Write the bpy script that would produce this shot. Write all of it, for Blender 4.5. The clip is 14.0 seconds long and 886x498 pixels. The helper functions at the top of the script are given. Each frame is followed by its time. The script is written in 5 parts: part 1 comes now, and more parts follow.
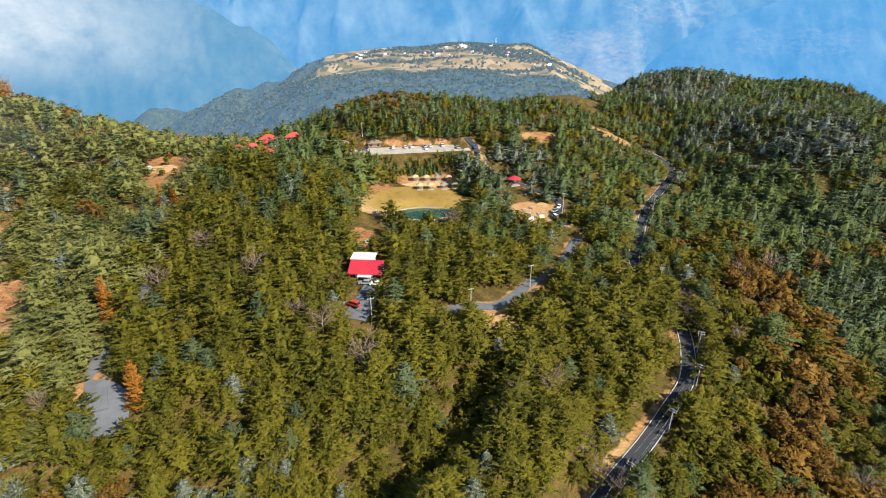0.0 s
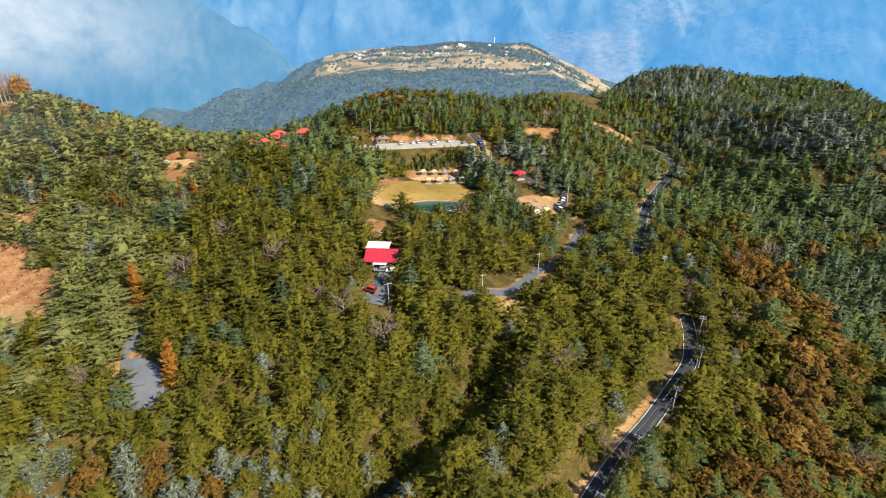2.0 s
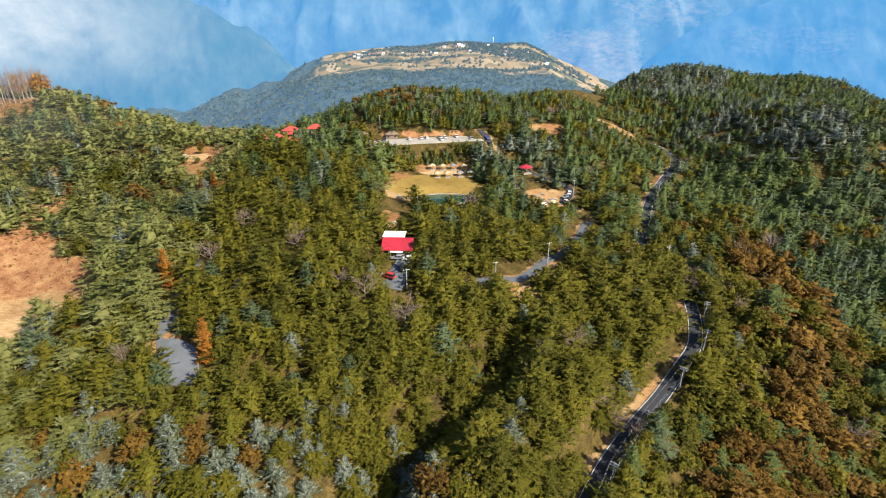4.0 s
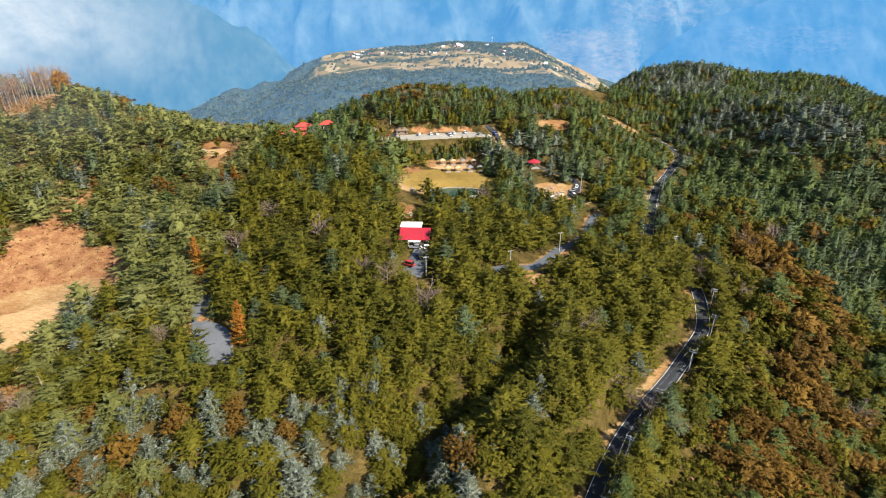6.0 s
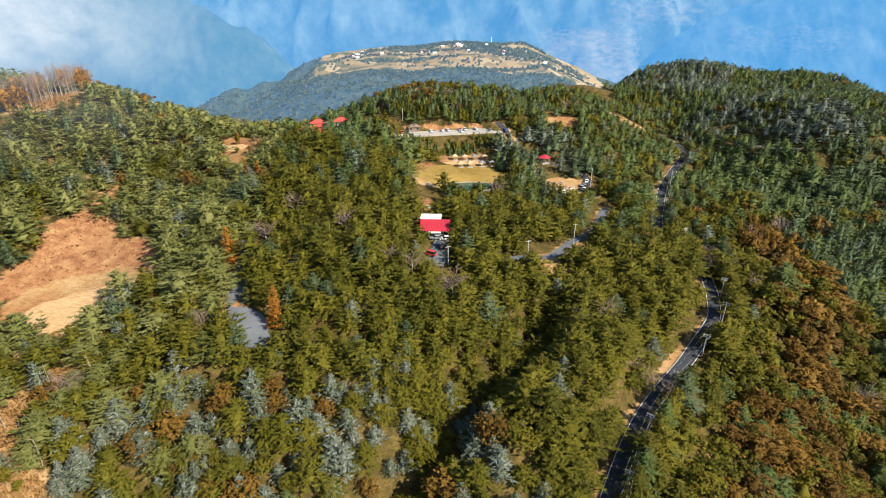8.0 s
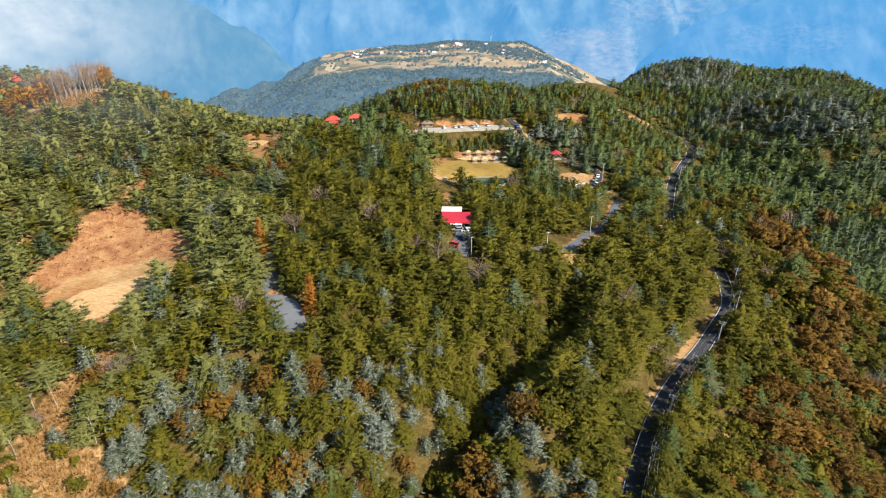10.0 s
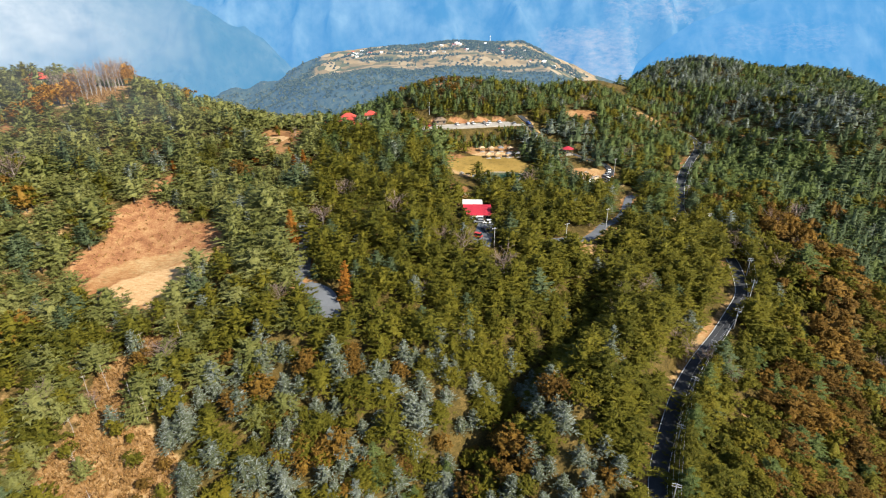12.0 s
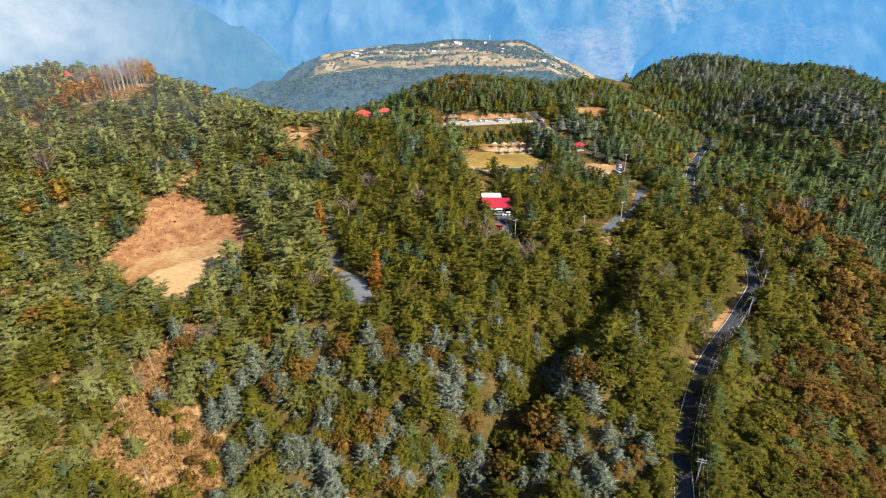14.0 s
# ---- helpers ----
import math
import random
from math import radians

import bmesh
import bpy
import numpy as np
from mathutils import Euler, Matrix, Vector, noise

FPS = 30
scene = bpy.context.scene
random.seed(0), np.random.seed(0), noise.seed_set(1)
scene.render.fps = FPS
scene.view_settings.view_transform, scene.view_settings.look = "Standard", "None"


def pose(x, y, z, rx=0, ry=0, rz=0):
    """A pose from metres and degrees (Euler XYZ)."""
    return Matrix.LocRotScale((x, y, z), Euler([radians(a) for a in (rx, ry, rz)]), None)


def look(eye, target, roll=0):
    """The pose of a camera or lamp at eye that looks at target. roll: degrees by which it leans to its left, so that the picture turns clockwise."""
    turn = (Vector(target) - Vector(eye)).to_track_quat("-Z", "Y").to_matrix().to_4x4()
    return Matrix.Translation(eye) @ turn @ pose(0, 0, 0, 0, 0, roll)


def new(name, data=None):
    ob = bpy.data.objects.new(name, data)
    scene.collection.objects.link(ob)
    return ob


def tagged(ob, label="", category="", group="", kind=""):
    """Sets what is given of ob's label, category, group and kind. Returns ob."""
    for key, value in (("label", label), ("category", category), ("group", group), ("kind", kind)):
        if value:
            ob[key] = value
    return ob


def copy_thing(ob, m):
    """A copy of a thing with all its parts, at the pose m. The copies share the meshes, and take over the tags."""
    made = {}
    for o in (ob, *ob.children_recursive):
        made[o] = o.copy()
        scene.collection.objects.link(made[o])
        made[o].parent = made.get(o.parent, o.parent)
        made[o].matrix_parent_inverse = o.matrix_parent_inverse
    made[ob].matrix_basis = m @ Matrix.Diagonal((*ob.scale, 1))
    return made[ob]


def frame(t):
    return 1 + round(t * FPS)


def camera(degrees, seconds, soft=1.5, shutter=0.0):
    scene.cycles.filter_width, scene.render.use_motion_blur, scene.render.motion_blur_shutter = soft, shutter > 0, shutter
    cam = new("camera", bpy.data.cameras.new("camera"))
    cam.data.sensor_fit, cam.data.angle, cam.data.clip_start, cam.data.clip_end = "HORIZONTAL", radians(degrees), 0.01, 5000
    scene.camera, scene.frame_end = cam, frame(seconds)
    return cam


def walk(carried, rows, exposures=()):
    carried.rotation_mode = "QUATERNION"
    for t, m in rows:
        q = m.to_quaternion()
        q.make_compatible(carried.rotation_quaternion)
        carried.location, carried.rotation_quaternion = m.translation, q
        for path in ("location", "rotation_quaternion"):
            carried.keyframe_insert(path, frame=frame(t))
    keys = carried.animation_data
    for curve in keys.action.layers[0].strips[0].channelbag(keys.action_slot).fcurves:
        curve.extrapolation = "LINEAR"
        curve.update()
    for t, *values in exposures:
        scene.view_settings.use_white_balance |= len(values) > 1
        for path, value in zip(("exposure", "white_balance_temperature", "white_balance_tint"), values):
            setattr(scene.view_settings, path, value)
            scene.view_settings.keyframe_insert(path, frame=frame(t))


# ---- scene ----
cam = camera(82.9, 14.0, soft=1.1)
METRES, EYE, TILT, LEAN, TURN = 75.0, 110.0, -24.0, 0.0, 0.0
ROWS = [
    (0.0, 0.0, 0.0, 0.0, 0.0, 0.0, -0.0),
    (0.5, -0.0156, -0.0242, -0.0121, -0.04, -0.02, 0.03),
    (1.0, -0.0305, -0.0486, -0.0265, -0.07, -0.01, 0.08),
    (1.5, -0.0459, -0.0695, -0.0385, -0.12, -0.02, 0.11),
    (2.0, -0.0659, -0.0951, -0.0538, -0.18, -0.02, 0.15),
    (2.5, -0.0843, -0.1183, -0.0676, -0.22, -0.02, 0.19),
    (3.0, -0.1036, -0.1415, -0.0814, -0.26, -0.03, 0.21),
    (5.5, -0.2108, -0.2528, -0.1498, -0.48, -0.02, 0.41),
    (6.0, -0.2353, -0.274, -0.1627, -0.52, -0.03, 0.44),
    (6.5, -0.2612, -0.2949, -0.1753, -0.55, -0.04, 0.48),
    (7.0, -0.2882, -0.3151, -0.187, -0.58, -0.03, 0.52),
    (7.5, -0.3164, -0.3348, -0.1988, -0.62, -0.03, 0.55),
    (8.0, -0.3455, -0.354, -0.2102, -0.66, -0.03, 0.58),
    (10.5, -0.5021, -0.4455, -0.2636, -0.87, -0.09, 0.75),
    (11.0, -0.5338, -0.4638, -0.2744, -0.91, -0.1, 0.8),
    (11.5, -0.5653, -0.482, -0.2852, -0.94, -0.1, 0.84),
    (12.0, -0.6004, -0.5021, -0.2972, -0.98, -0.1, 0.88),
    (12.5, -0.6291, -0.5187, -0.3072, -1.01, -0.11, 0.9),
    (13.0, -0.6612, -0.5372, -0.3181, -1.04, -0.12, 0.95),
    (13.5, -0.6934, -0.5558, -0.3288, -1.07, -0.13, 0.98),
    (14.0, -0.7257, -0.5744, -0.3397, -1.11, -0.13, 1.02),
]
walk(cam, [(t, pose(0, 0, EYE, TILT, LEAN, TURN) @ pose(METRES * x, METRES * y, METRES * z, 90 + pitch, roll, yaw)) for t, x, y, z, yaw, pitch, roll in ROWS])

# ---- light ----
SUN_TO = Vector((0.66, -0.46, 0.62)).normalized()
sun_lamp = bpy.data.lights.new("sun", "SUN")
sun_lamp.energy, sun_lamp.angle, sun_lamp.color = 5.3, radians(0.6), (1.0, 0.92, 0.78)
new("sun", sun_lamp).matrix_world = look(SUN_TO * 900, (0, 0, 0))
sky_world = bpy.data.worlds.new("sky")
scene.world = sky_world
sky_world.use_nodes = True
_nt = sky_world.node_tree
_sky = _nt.nodes.new("ShaderNodeTexSky")
_sky.sky_type, _sky.sun_disc = "NISHITA", False
_sky.sun_elevation, _sky.sun_rotation = math.asin(SUN_TO.z), math.atan2(SUN_TO.x, SUN_TO.y)
_sky.altitude = 2000
_nt.links.new(_sky.outputs[0], _nt.nodes["Background"].inputs[0])
_nt.nodes["Background"].inputs[1].default_value = 0.125
scene.view_settings.exposure = 0.74

# ---- materials ----


class Nodes:
    """A small helper that wires one node material."""

    def __init__(self, name, rough=0.8, metal=0.0, spec=0.3):
        self.mat = bpy.data.materials.new(name)
        self.mat.use_nodes = True
        self.tree = self.mat.node_tree
        self.bsdf = self.tree.nodes["Principled BSDF"]
        self.bsdf.inputs["Roughness"].default_value = rough
        self.bsdf.inputs["Metallic"].default_value = metal
        self.bsdf.inputs["Specular IOR Level"].default_value = spec

    def node(self, kind):
        return self.tree.nodes.new("ShaderNode" + kind)

    def link(self, a, b):
        self.tree.links.new(a, b)

    def place(self):
        return self.node("NewGeometry").outputs["Position"]

    def noise(self, scale, detail=4.0, rough=0.6, at=None, stretch=None):
        n = self.node("TexNoise")
        n.inputs["Scale"].default_value = scale
        n.inputs["Detail"].default_value = detail
        n.inputs["Roughness"].default_value = rough
        src = at or self.place()
        if stretch:
            m = self.node("Mapping")
            m.inputs["Scale"].default_value = stretch
            self.link(src, m.inputs[0])
            src = m.outputs[0]
        self.link(src, n.inputs["Vector"])
        return n.outputs["Fac"]

    def ramp(self, fac, *stops):
        r = self.node("ValToRGB")
        while len(r.color_ramp.elements) < len(stops):
            r.color_ramp.elements.new(0.5)
        for e, (p, c) in zip(r.color_ramp.elements, stops):
            e.position = p
            e.color = (c, c, c, 1) if isinstance(c, (int, float)) else (*c, 1)
        self.link(fac, r.inputs[0])
        return r.outputs[0]

    def mix(self, fac, a, b, mode="MIX"):
        m = self.node("Mix")
        m.data_type, m.blend_type = "RGBA", mode
        for s, v in ((m.inputs[0], fac), (m.inputs[6], a), (m.inputs[7], b)):
            if isinstance(v, tuple):
                s.default_value = (*v, 1)
            elif isinstance(v, (int, float)):
                s.default_value = v
            else:
                self.link(v, s)
        return m.outputs[2]

    def math(self, op, a, b=0.0, clamp=False):
        m = self.node("Math")
        m.operation, m.use_clamp = op, clamp
        for s, v in zip(m.inputs, (a, b)):
            if isinstance(v, (int, float)):
                s.default_value = v
            else:
                self.link(v, s)
        return m.outputs[0]

    def attribute(self, name):
        a = self.node("Attribute")
        a.attribute_name = name
        return a.outputs["Fac"]

    def colour(self, c):
        if isinstance(c, tuple):
            self.bsdf.inputs["Base Color"].default_value = (*c, 1)
        else:
            self.link(c, self.bsdf.inputs["Base Color"])
        return self

    def bump(self, height, strength=0.4, distance=0.1):
        b = self.node("Bump")
        b.inputs["Strength"].default_value, b.inputs["Distance"].default_value = strength, distance
        self.link(height, b.inputs["Height"])
        self.link(b.outputs[0], self.bsdf.inputs["Normal"])
        return self


def leaf_material(name, dark, mid, light, tip, shine=0.10, leaf_glow=0.18, tips=0.3):
    """Foliage: each tree its own tint, each spray a little of its own, patches over the slope."""
    n = Nodes(name, 0.65, 0, shine)
    geo = n.node("NewGeometry")
    own = n.math("FRACT", n.math("ADD", n.node("ObjectInfo").outputs["Random"], n.attribute("tint")))
    spray = geo.outputs["Random Per Island"]
    stand = n.noise(0.035, 3)
    f = n.math("ADD", n.math("MULTIPLY", own, 0.56), n.math("MULTIPLY", spray, 0.30))
    f = n.math("ADD", f, n.math("MULTIPLY", n.math("SUBTRACT", stand, 0.5), 0.55), True)
    c = n.ramp(f, (0.05, dark), (0.45, mid), (0.85, light))
    c = n.mix(n.math("MULTIPLY", n.ramp(spray, (0.72, 0.0), (0.95, 1.0)), tips), c, tip)
    grain = n.noise(3.2, 3.0, 0.66, stretch=(1.0, 1.0, 1.8))
    # brown of the twigs, also painted shade between the needles
    twig_shade = n.mix(0.6, c, (0.075, 0.054, 0.020))
    c = n.mix(n.ramp(grain, (0.36, 0.45), (0.47, 0.0)), c, twig_shade)
    c = n.mix(n.ramp(grain, (0.54, 0.0), (0.66, 0.45)), c, tip)
    n.colour(c).bump(grain, 0.6, 0.35)
    back = n.node("BsdfTranslucent")
    n.link(c, back.inputs[0])
    blend = n.node("MixShader")
    blend.inputs[0].default_value = leaf_glow
    n.link(n.bsdf.outputs[0], blend.inputs[1])
    n.link(back.outputs[0], blend.inputs[2])
    n.link(blend.outputs[0], n.tree.nodes["Material Output"].inputs[0])
    return n.mat


PINE = leaf_material("pine_needles", (0.056, 0.060, 0.007), (0.108, 0.102, 0.010), (0.164, 0.140, 0.014), (0.225, 0.195, 0.034))
# yellowish needles, with the hillside's pale mist also put into their colour
LIGHTPINE = leaf_material("light_pine_needles", (0.112, 0.122, 0.030), (0.175, 0.182, 0.050), (0.230, 0.228, 0.074), (0.275, 0.270, 0.105))
SILVER = leaf_material("silver_needles", (0.064, 0.078, 0.033), (0.120, 0.140, 0.078), (0.195, 0.218, 0.165), (0.40, 0.44, 0.43), tips=0.55)
BLUEPINE = leaf_material("blue_green_needles", (0.050, 0.074, 0.032), (0.088, 0.120, 0.052), (0.130, 0.165, 0.076), (0.19, 0.225, 0.125))
EVERGREEN = leaf_material("evergreen_needles", (0.056, 0.084, 0.022), (0.096, 0.130, 0.036), (0.136, 0.166, 0.050), (0.19, 0.220, 0.085))
RUST = leaf_material("rust_needles", (0.26, 0.100, 0.012), (0.30, 0.118, 0.016), (0.38, 0.165, 0.026), (0.42, 0.20, 0.046))
GOLD = leaf_material("golden_needles", (0.29, 0.125, 0.014), (0.39, 0.180, 0.020), (0.46, 0.240, 0.032), (0.51, 0.31, 0.07))
BROWN = leaf_material("brown_leaves", (0.085, 0.047, 0.010), (0.170, 0.092, 0.016), (0.250, 0.138, 0.022), (0.32, 0.20, 0.050))
OLIVE = leaf_material("olive_leaves", (0.054, 0.057, 0.006), (0.112, 0.104, 0.009), (0.172, 0.138, 0.013), (0.235, 0.192, 0.034))
YELLOW = leaf_material("yellow_leaves", (0.35, 0.2, 0.02), (0.5, 0.31, 0.03), (0.62, 0.42, 0.05), (0.7, 0.5, 0.1))
DRYGRASS = leaf_material("dry_grass_blades", (0.22, 0.115, 0.035), (0.36, 0.195, 0.065), (0.45, 0.27, 0.10), (0.54, 0.38, 0.19))


def plain(name, c, rough=0.7, metal=0.0, spec=0.3, wear=0.25, scale=1.5):
    n = Nodes(name, rough, metal, spec)
    big, small = n.noise(scale * 0.25), n.noise(scale * 3, 6)
    f = n.math("ADD", n.math("MULTIPLY", big, 0.6), n.math("MULTIPLY", small, 0.4))
    lo, hi = tuple(v * (1 - wear) for v in c), tuple(min(1, v * (1 + wear)) for v in c)
    n.colour(n.ramp(f, (0.3, lo), (0.7, hi)))
    n.bump(small, 0.2, 0.02)
    return n.mat


BARK = plain("bark", (0.13, 0.10, 0.075), 0.9)
PALEBARK = plain("pale_bark", (0.33, 0.29, 0.25), 0.9)
TWIG = plain("twigs", (0.24, 0.17, 0.14), 0.9)
ASPHALT = plain("asphalt", (0.042, 0.045, 0.050), 0.85, 0, 0.3, 0.35, 0.8)
OLDASPHALT = plain("weathered_asphalt", (0.125, 0.135, 0.15), 0.85, 0, 0.3, 0.25, 0.8)
LINEPAINT = plain("line_paint", (0.72, 0.72, 0.70), 0.6)
CONCRETE = plain("concrete", (0.38, 0.35, 0.30), 0.85, 0, 0.3, 0.25, 0.5)
POLEGREY = plain("pole_concrete", (0.45, 0.44, 0.42), 0.8)
WHITE = plain("white_paint", (0.78, 0.77, 0.74), 0.6, 0, 0.3, 0.1)
REDROOF = plain("red_metal_roof", (0.46, 0.03, 0.05), 0.55, 0, 0.4, 0.2, 0.5)
TILERED = plain("orange_red_roof", (0.56, 0.075, 0.055), 0.7, 0, 0.3, 0.25, 0.5)
CREAM = plain("cream_wall", (0.58, 0.50, 0.40), 0.85)
WOOD = plain("weathered_wood", (0.22, 0.16, 0.11), 0.85)
DARKGLASS = plain("dark_glass", (0.02, 0.025, 0.03), 0.1, 0, 0.6)
RUBBER = plain("rubber", (0.02, 0.02, 0.02), 0.9)
WIRE = plain("wire", (0.55, 0.55, 0.56), 0.4, 0.3)
GREYROOF = plain("grey_roof", (0.22, 0.22, 0.23), 0.6)
SAND = plain("sand", (0.52, 0.38, 0.23), 0.95, 0, 0.1, 0.25, 0.4)
BLUETARP = plain("blue_tarp", (0.03, 0.12, 0.42), 0.5)


def ground_material():
    n = Nodes("forest_floor", 0.95, 0, 0.1)
    big, mid, fine = n.noise(0.03, 5), n.noise(0.25, 6), n.noise(2.2, 8, 0.7)
    litter = n.ramp(n.math("ADD", n.math("MULTIPLY", mid, 0.5), n.math("MULTIPLY", fine, 0.5)), (0.36, (0.030, 0.024, 0.009)), (0.50, (0.085, 0.062, 0.018)), (0.64, (0.19, 0.125, 0.042)))
    streak = n.noise(0.5, 7, 0.7, stretch=(1.0, 2.6, 1.0))
    soil = n.ramp(n.math("ADD", n.math("MULTIPLY", big, 0.45), n.math("ADD", n.math("MULTIPLY", fine, 0.25), n.math("MULTIPLY", streak, 0.3))),
                  (0.38, (0.13, 0.06, 0.025)), (0.47, (0.30, 0.145, 0.06)), (0.53, (0.36, 0.215, 0.095)), (0.62, (0.46, 0.34, 0.18)))
    soil = n.mix(n.ramp(n.noise(0.55, 7, 0.72), (0.52, 0.0), (0.66, 0.5)), soil, (0.115, 0.085, 0.032))
    dry = n.ramp(n.math("ADD", n.math("MULTIPLY", mid, 0.5), n.math("MULTIPLY", fine, 0.5)),
                 (0.36, (0.12, 0.070, 0.028)), (0.46, (0.25, 0.142, 0.060)), (0.55, (0.37, 0.235, 0.105)), (0.66, (0.47, 0.34, 0.18)))
    lawn = n.ramp(n.math("ADD", n.math("MULTIPLY", big, 0.6), n.math("MULTIPLY", fine, 0.4)),
                  (0.35, (0.20, 0.13, 0.03)), (0.5, (0.30, 0.20, 0.055)), (0.65, (0.42, 0.29, 0.11)))

    def edge(name):
        rough = n.math("ADD", n.attribute(name), n.math("MULTIPLY", n.math("SUBTRACT", mid, 0.5), 0.9))
        return n.ramp(rough, (0.38, 0.0), (0.58, 1.0))
    c = n.mix(edge("dry"), litter, dry)
    heath = n.ramp(n.math("ADD", n.math("MULTIPLY", mid, 0.5), n.math("MULTIPLY", fine, 0.5)),
                   (0.36, (0.13, 0.06, 0.026)), (0.48, (0.27, 0.12, 0.055)), (0.56, (0.36, 0.20, 0.09)), (0.66, (0.44, 0.28, 0.13)))
    c = n.mix(edge("heath"), c, heath)
    c = n.mix(edge("soil"), c, soil)
    pale = n.ramp(n.math("ADD", n.math("MULTIPLY", streak, 0.6), n.math("MULTIPLY", fine, 0.4)), (0.36, (0.30, 0.165, 0.07)), (0.48, (0.46, 0.29, 0.14)), (0.62, (0.55, 0.39, 0.21)))
    c = n.mix(edge("pale"), c, pale)
    lawn = n.mix(n.ramp(n.noise(0.33, 7, 0.7), (0.52, 0.0), (0.64, 0.55)), lawn, (0.14, 0.105, 0.03))
    c = n.mix(edge("lawn"), c, lawn)
    n.colour(c).bump(fine, 0.6, 0.25)
    return n.mat


GROUND = ground_material()


def haze_glow_material(name, rock, woods, bare, air, share, scale):
    """Land kilometres away: woods, bare scars, and the lit air painted on as glow."""
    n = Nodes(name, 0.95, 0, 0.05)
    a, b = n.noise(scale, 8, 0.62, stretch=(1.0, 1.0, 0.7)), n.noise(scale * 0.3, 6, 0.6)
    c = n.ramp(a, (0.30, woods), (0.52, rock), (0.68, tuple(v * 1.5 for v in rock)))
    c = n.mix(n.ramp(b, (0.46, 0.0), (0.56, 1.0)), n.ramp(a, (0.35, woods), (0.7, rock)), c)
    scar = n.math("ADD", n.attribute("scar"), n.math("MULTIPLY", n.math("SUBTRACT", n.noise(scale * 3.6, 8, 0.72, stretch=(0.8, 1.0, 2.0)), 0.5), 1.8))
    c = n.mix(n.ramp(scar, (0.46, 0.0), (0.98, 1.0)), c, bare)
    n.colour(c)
    # the haze: an even blue glow mixed over the surface colour
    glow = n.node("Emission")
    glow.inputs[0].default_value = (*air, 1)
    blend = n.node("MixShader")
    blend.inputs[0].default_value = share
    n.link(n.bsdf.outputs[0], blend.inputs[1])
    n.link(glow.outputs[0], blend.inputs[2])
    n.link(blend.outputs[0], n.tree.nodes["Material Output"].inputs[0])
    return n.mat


def farhill_material():
    n = Nodes("far_hill", 0.95, 0, 0.05)
    v = n.node("TexVoronoi")
    v.inputs["Scale"].default_value = 0.016
    n.link(n.place(), v.inputs["Vector"])
    sep = n.node("SeparateColor")
    n.link(v.outputs["Color"], sep.inputs[0])
    fields = n.ramp(sep.outputs[0], (0.10, (0.10, 0.11, 0.05)), (0.25, (0.27, 0.19, 0.085)), (0.6, (0.40, 0.27, 0.12)), (0.9, (0.47, 0.35, 0.19)))
    grain = n.noise(0.045, 9, 0.78, stretch=(1.0, 0.45, 1.0))
    woods = n.ramp(grain, (0.38, (0.012, 0.026, 0.010)), (0.50, (0.055, 0.072, 0.028)), (0.58, (0.09, 0.10, 0.04)), (0.66, (0.26, 0.20, 0.09)))
    mask = n.math("ADD", n.attribute("field"), n.math("MULTIPLY", n.math("SUBTRACT", n.noise(0.008, 6), 0.5), 2.4))
    n.colour(n.mix(n.ramp(mask, (0.50, 0.0), (0.72, 1.0)), woods, n.mix(n.math("MULTIPLY", grain, 0.25), fields, (0.25, 0.2, 0.1))))
    # blue haze painted in as a glow, thinner on the fields
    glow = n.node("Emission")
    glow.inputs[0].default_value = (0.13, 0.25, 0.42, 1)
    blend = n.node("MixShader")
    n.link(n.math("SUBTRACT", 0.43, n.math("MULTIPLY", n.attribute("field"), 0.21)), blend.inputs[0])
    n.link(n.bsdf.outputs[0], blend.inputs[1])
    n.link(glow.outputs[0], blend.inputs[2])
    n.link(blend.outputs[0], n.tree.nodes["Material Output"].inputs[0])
    return n.mat


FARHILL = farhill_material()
MOUNTAIN = haze_glow_material("right_mountain", (0.14, 0.16, 0.12), (0.025, 0.05, 0.04), (0.32, 0.26, 0.16), (0.068, 0.295, 0.63), 0.72, 0.006)
LEFTMOUNT = haze_glow_material("left_mountain", (0.12, 0.13, 0.08), (0.04, 0.06, 0.035), (0.26, 0.22, 0.16), (0.085, 0.275, 0.50), 0.72, 0.010)
HAZED = haze_glow_material("farthest_mountain", (0.17, 0.20, 0.16), (0.030, 0.060, 0.055), (0.40, 0.31, 0.18), (0.075, 0.310, 0.66), 0.63, 0.005)


def cloud_material(name, scale):
    n = Nodes(name, 1.0, 0, 0)
    thick = n.noise(scale, 8, 0.62, stretch=(1.0, 1.0, 1.5))
    a = n.math("MULTIPLY", n.attribute("cover"), n.ramp(thick, (0.28, 0.15), (0.60, 1.0)))
    # sunlit white of cloud and mist put in as their own glow
    glow = n.node("Emission")
    glow.inputs[0].default_value = (0.80, 0.88, 0.96, 1)
    glow.inputs[1].default_value = 0.66
    clear = n.node("BsdfTransparent")
    blend = n.node("MixShader")
    n.link(a, blend.inputs[0])
    n.link(clear.outputs[0], blend.inputs[1])
    n.link(glow.outputs[0], blend.inputs[2])
    n.link(blend.outputs[0], n.tree.nodes["Material Output"].inputs[0])
    return n.mat


CLOUD, MIST = cloud_material("cloud", 0.0016), cloud_material("mist", 0.02)
# the far trees carry a haze glow in their surface too
FARTREE = haze_glow_material("far_grove", (0.125, 0.125, 0.055), (0.075, 0.085, 0.038), (0.15, 0.14, 0.06), (0.13, 0.25, 0.38), 0.32, 0.05)
_w = Nodes("pond_water", 0.08, 0, 0.5)
_w.colour(_w.ramp(_w.noise(0.15), (0.3, (0.015, 0.055, 0.045)), (0.7, (0.03, 0.10, 0.08)))).bump(_w.noise(3.0), 0.15, 0.02)
WATER = _w.mat

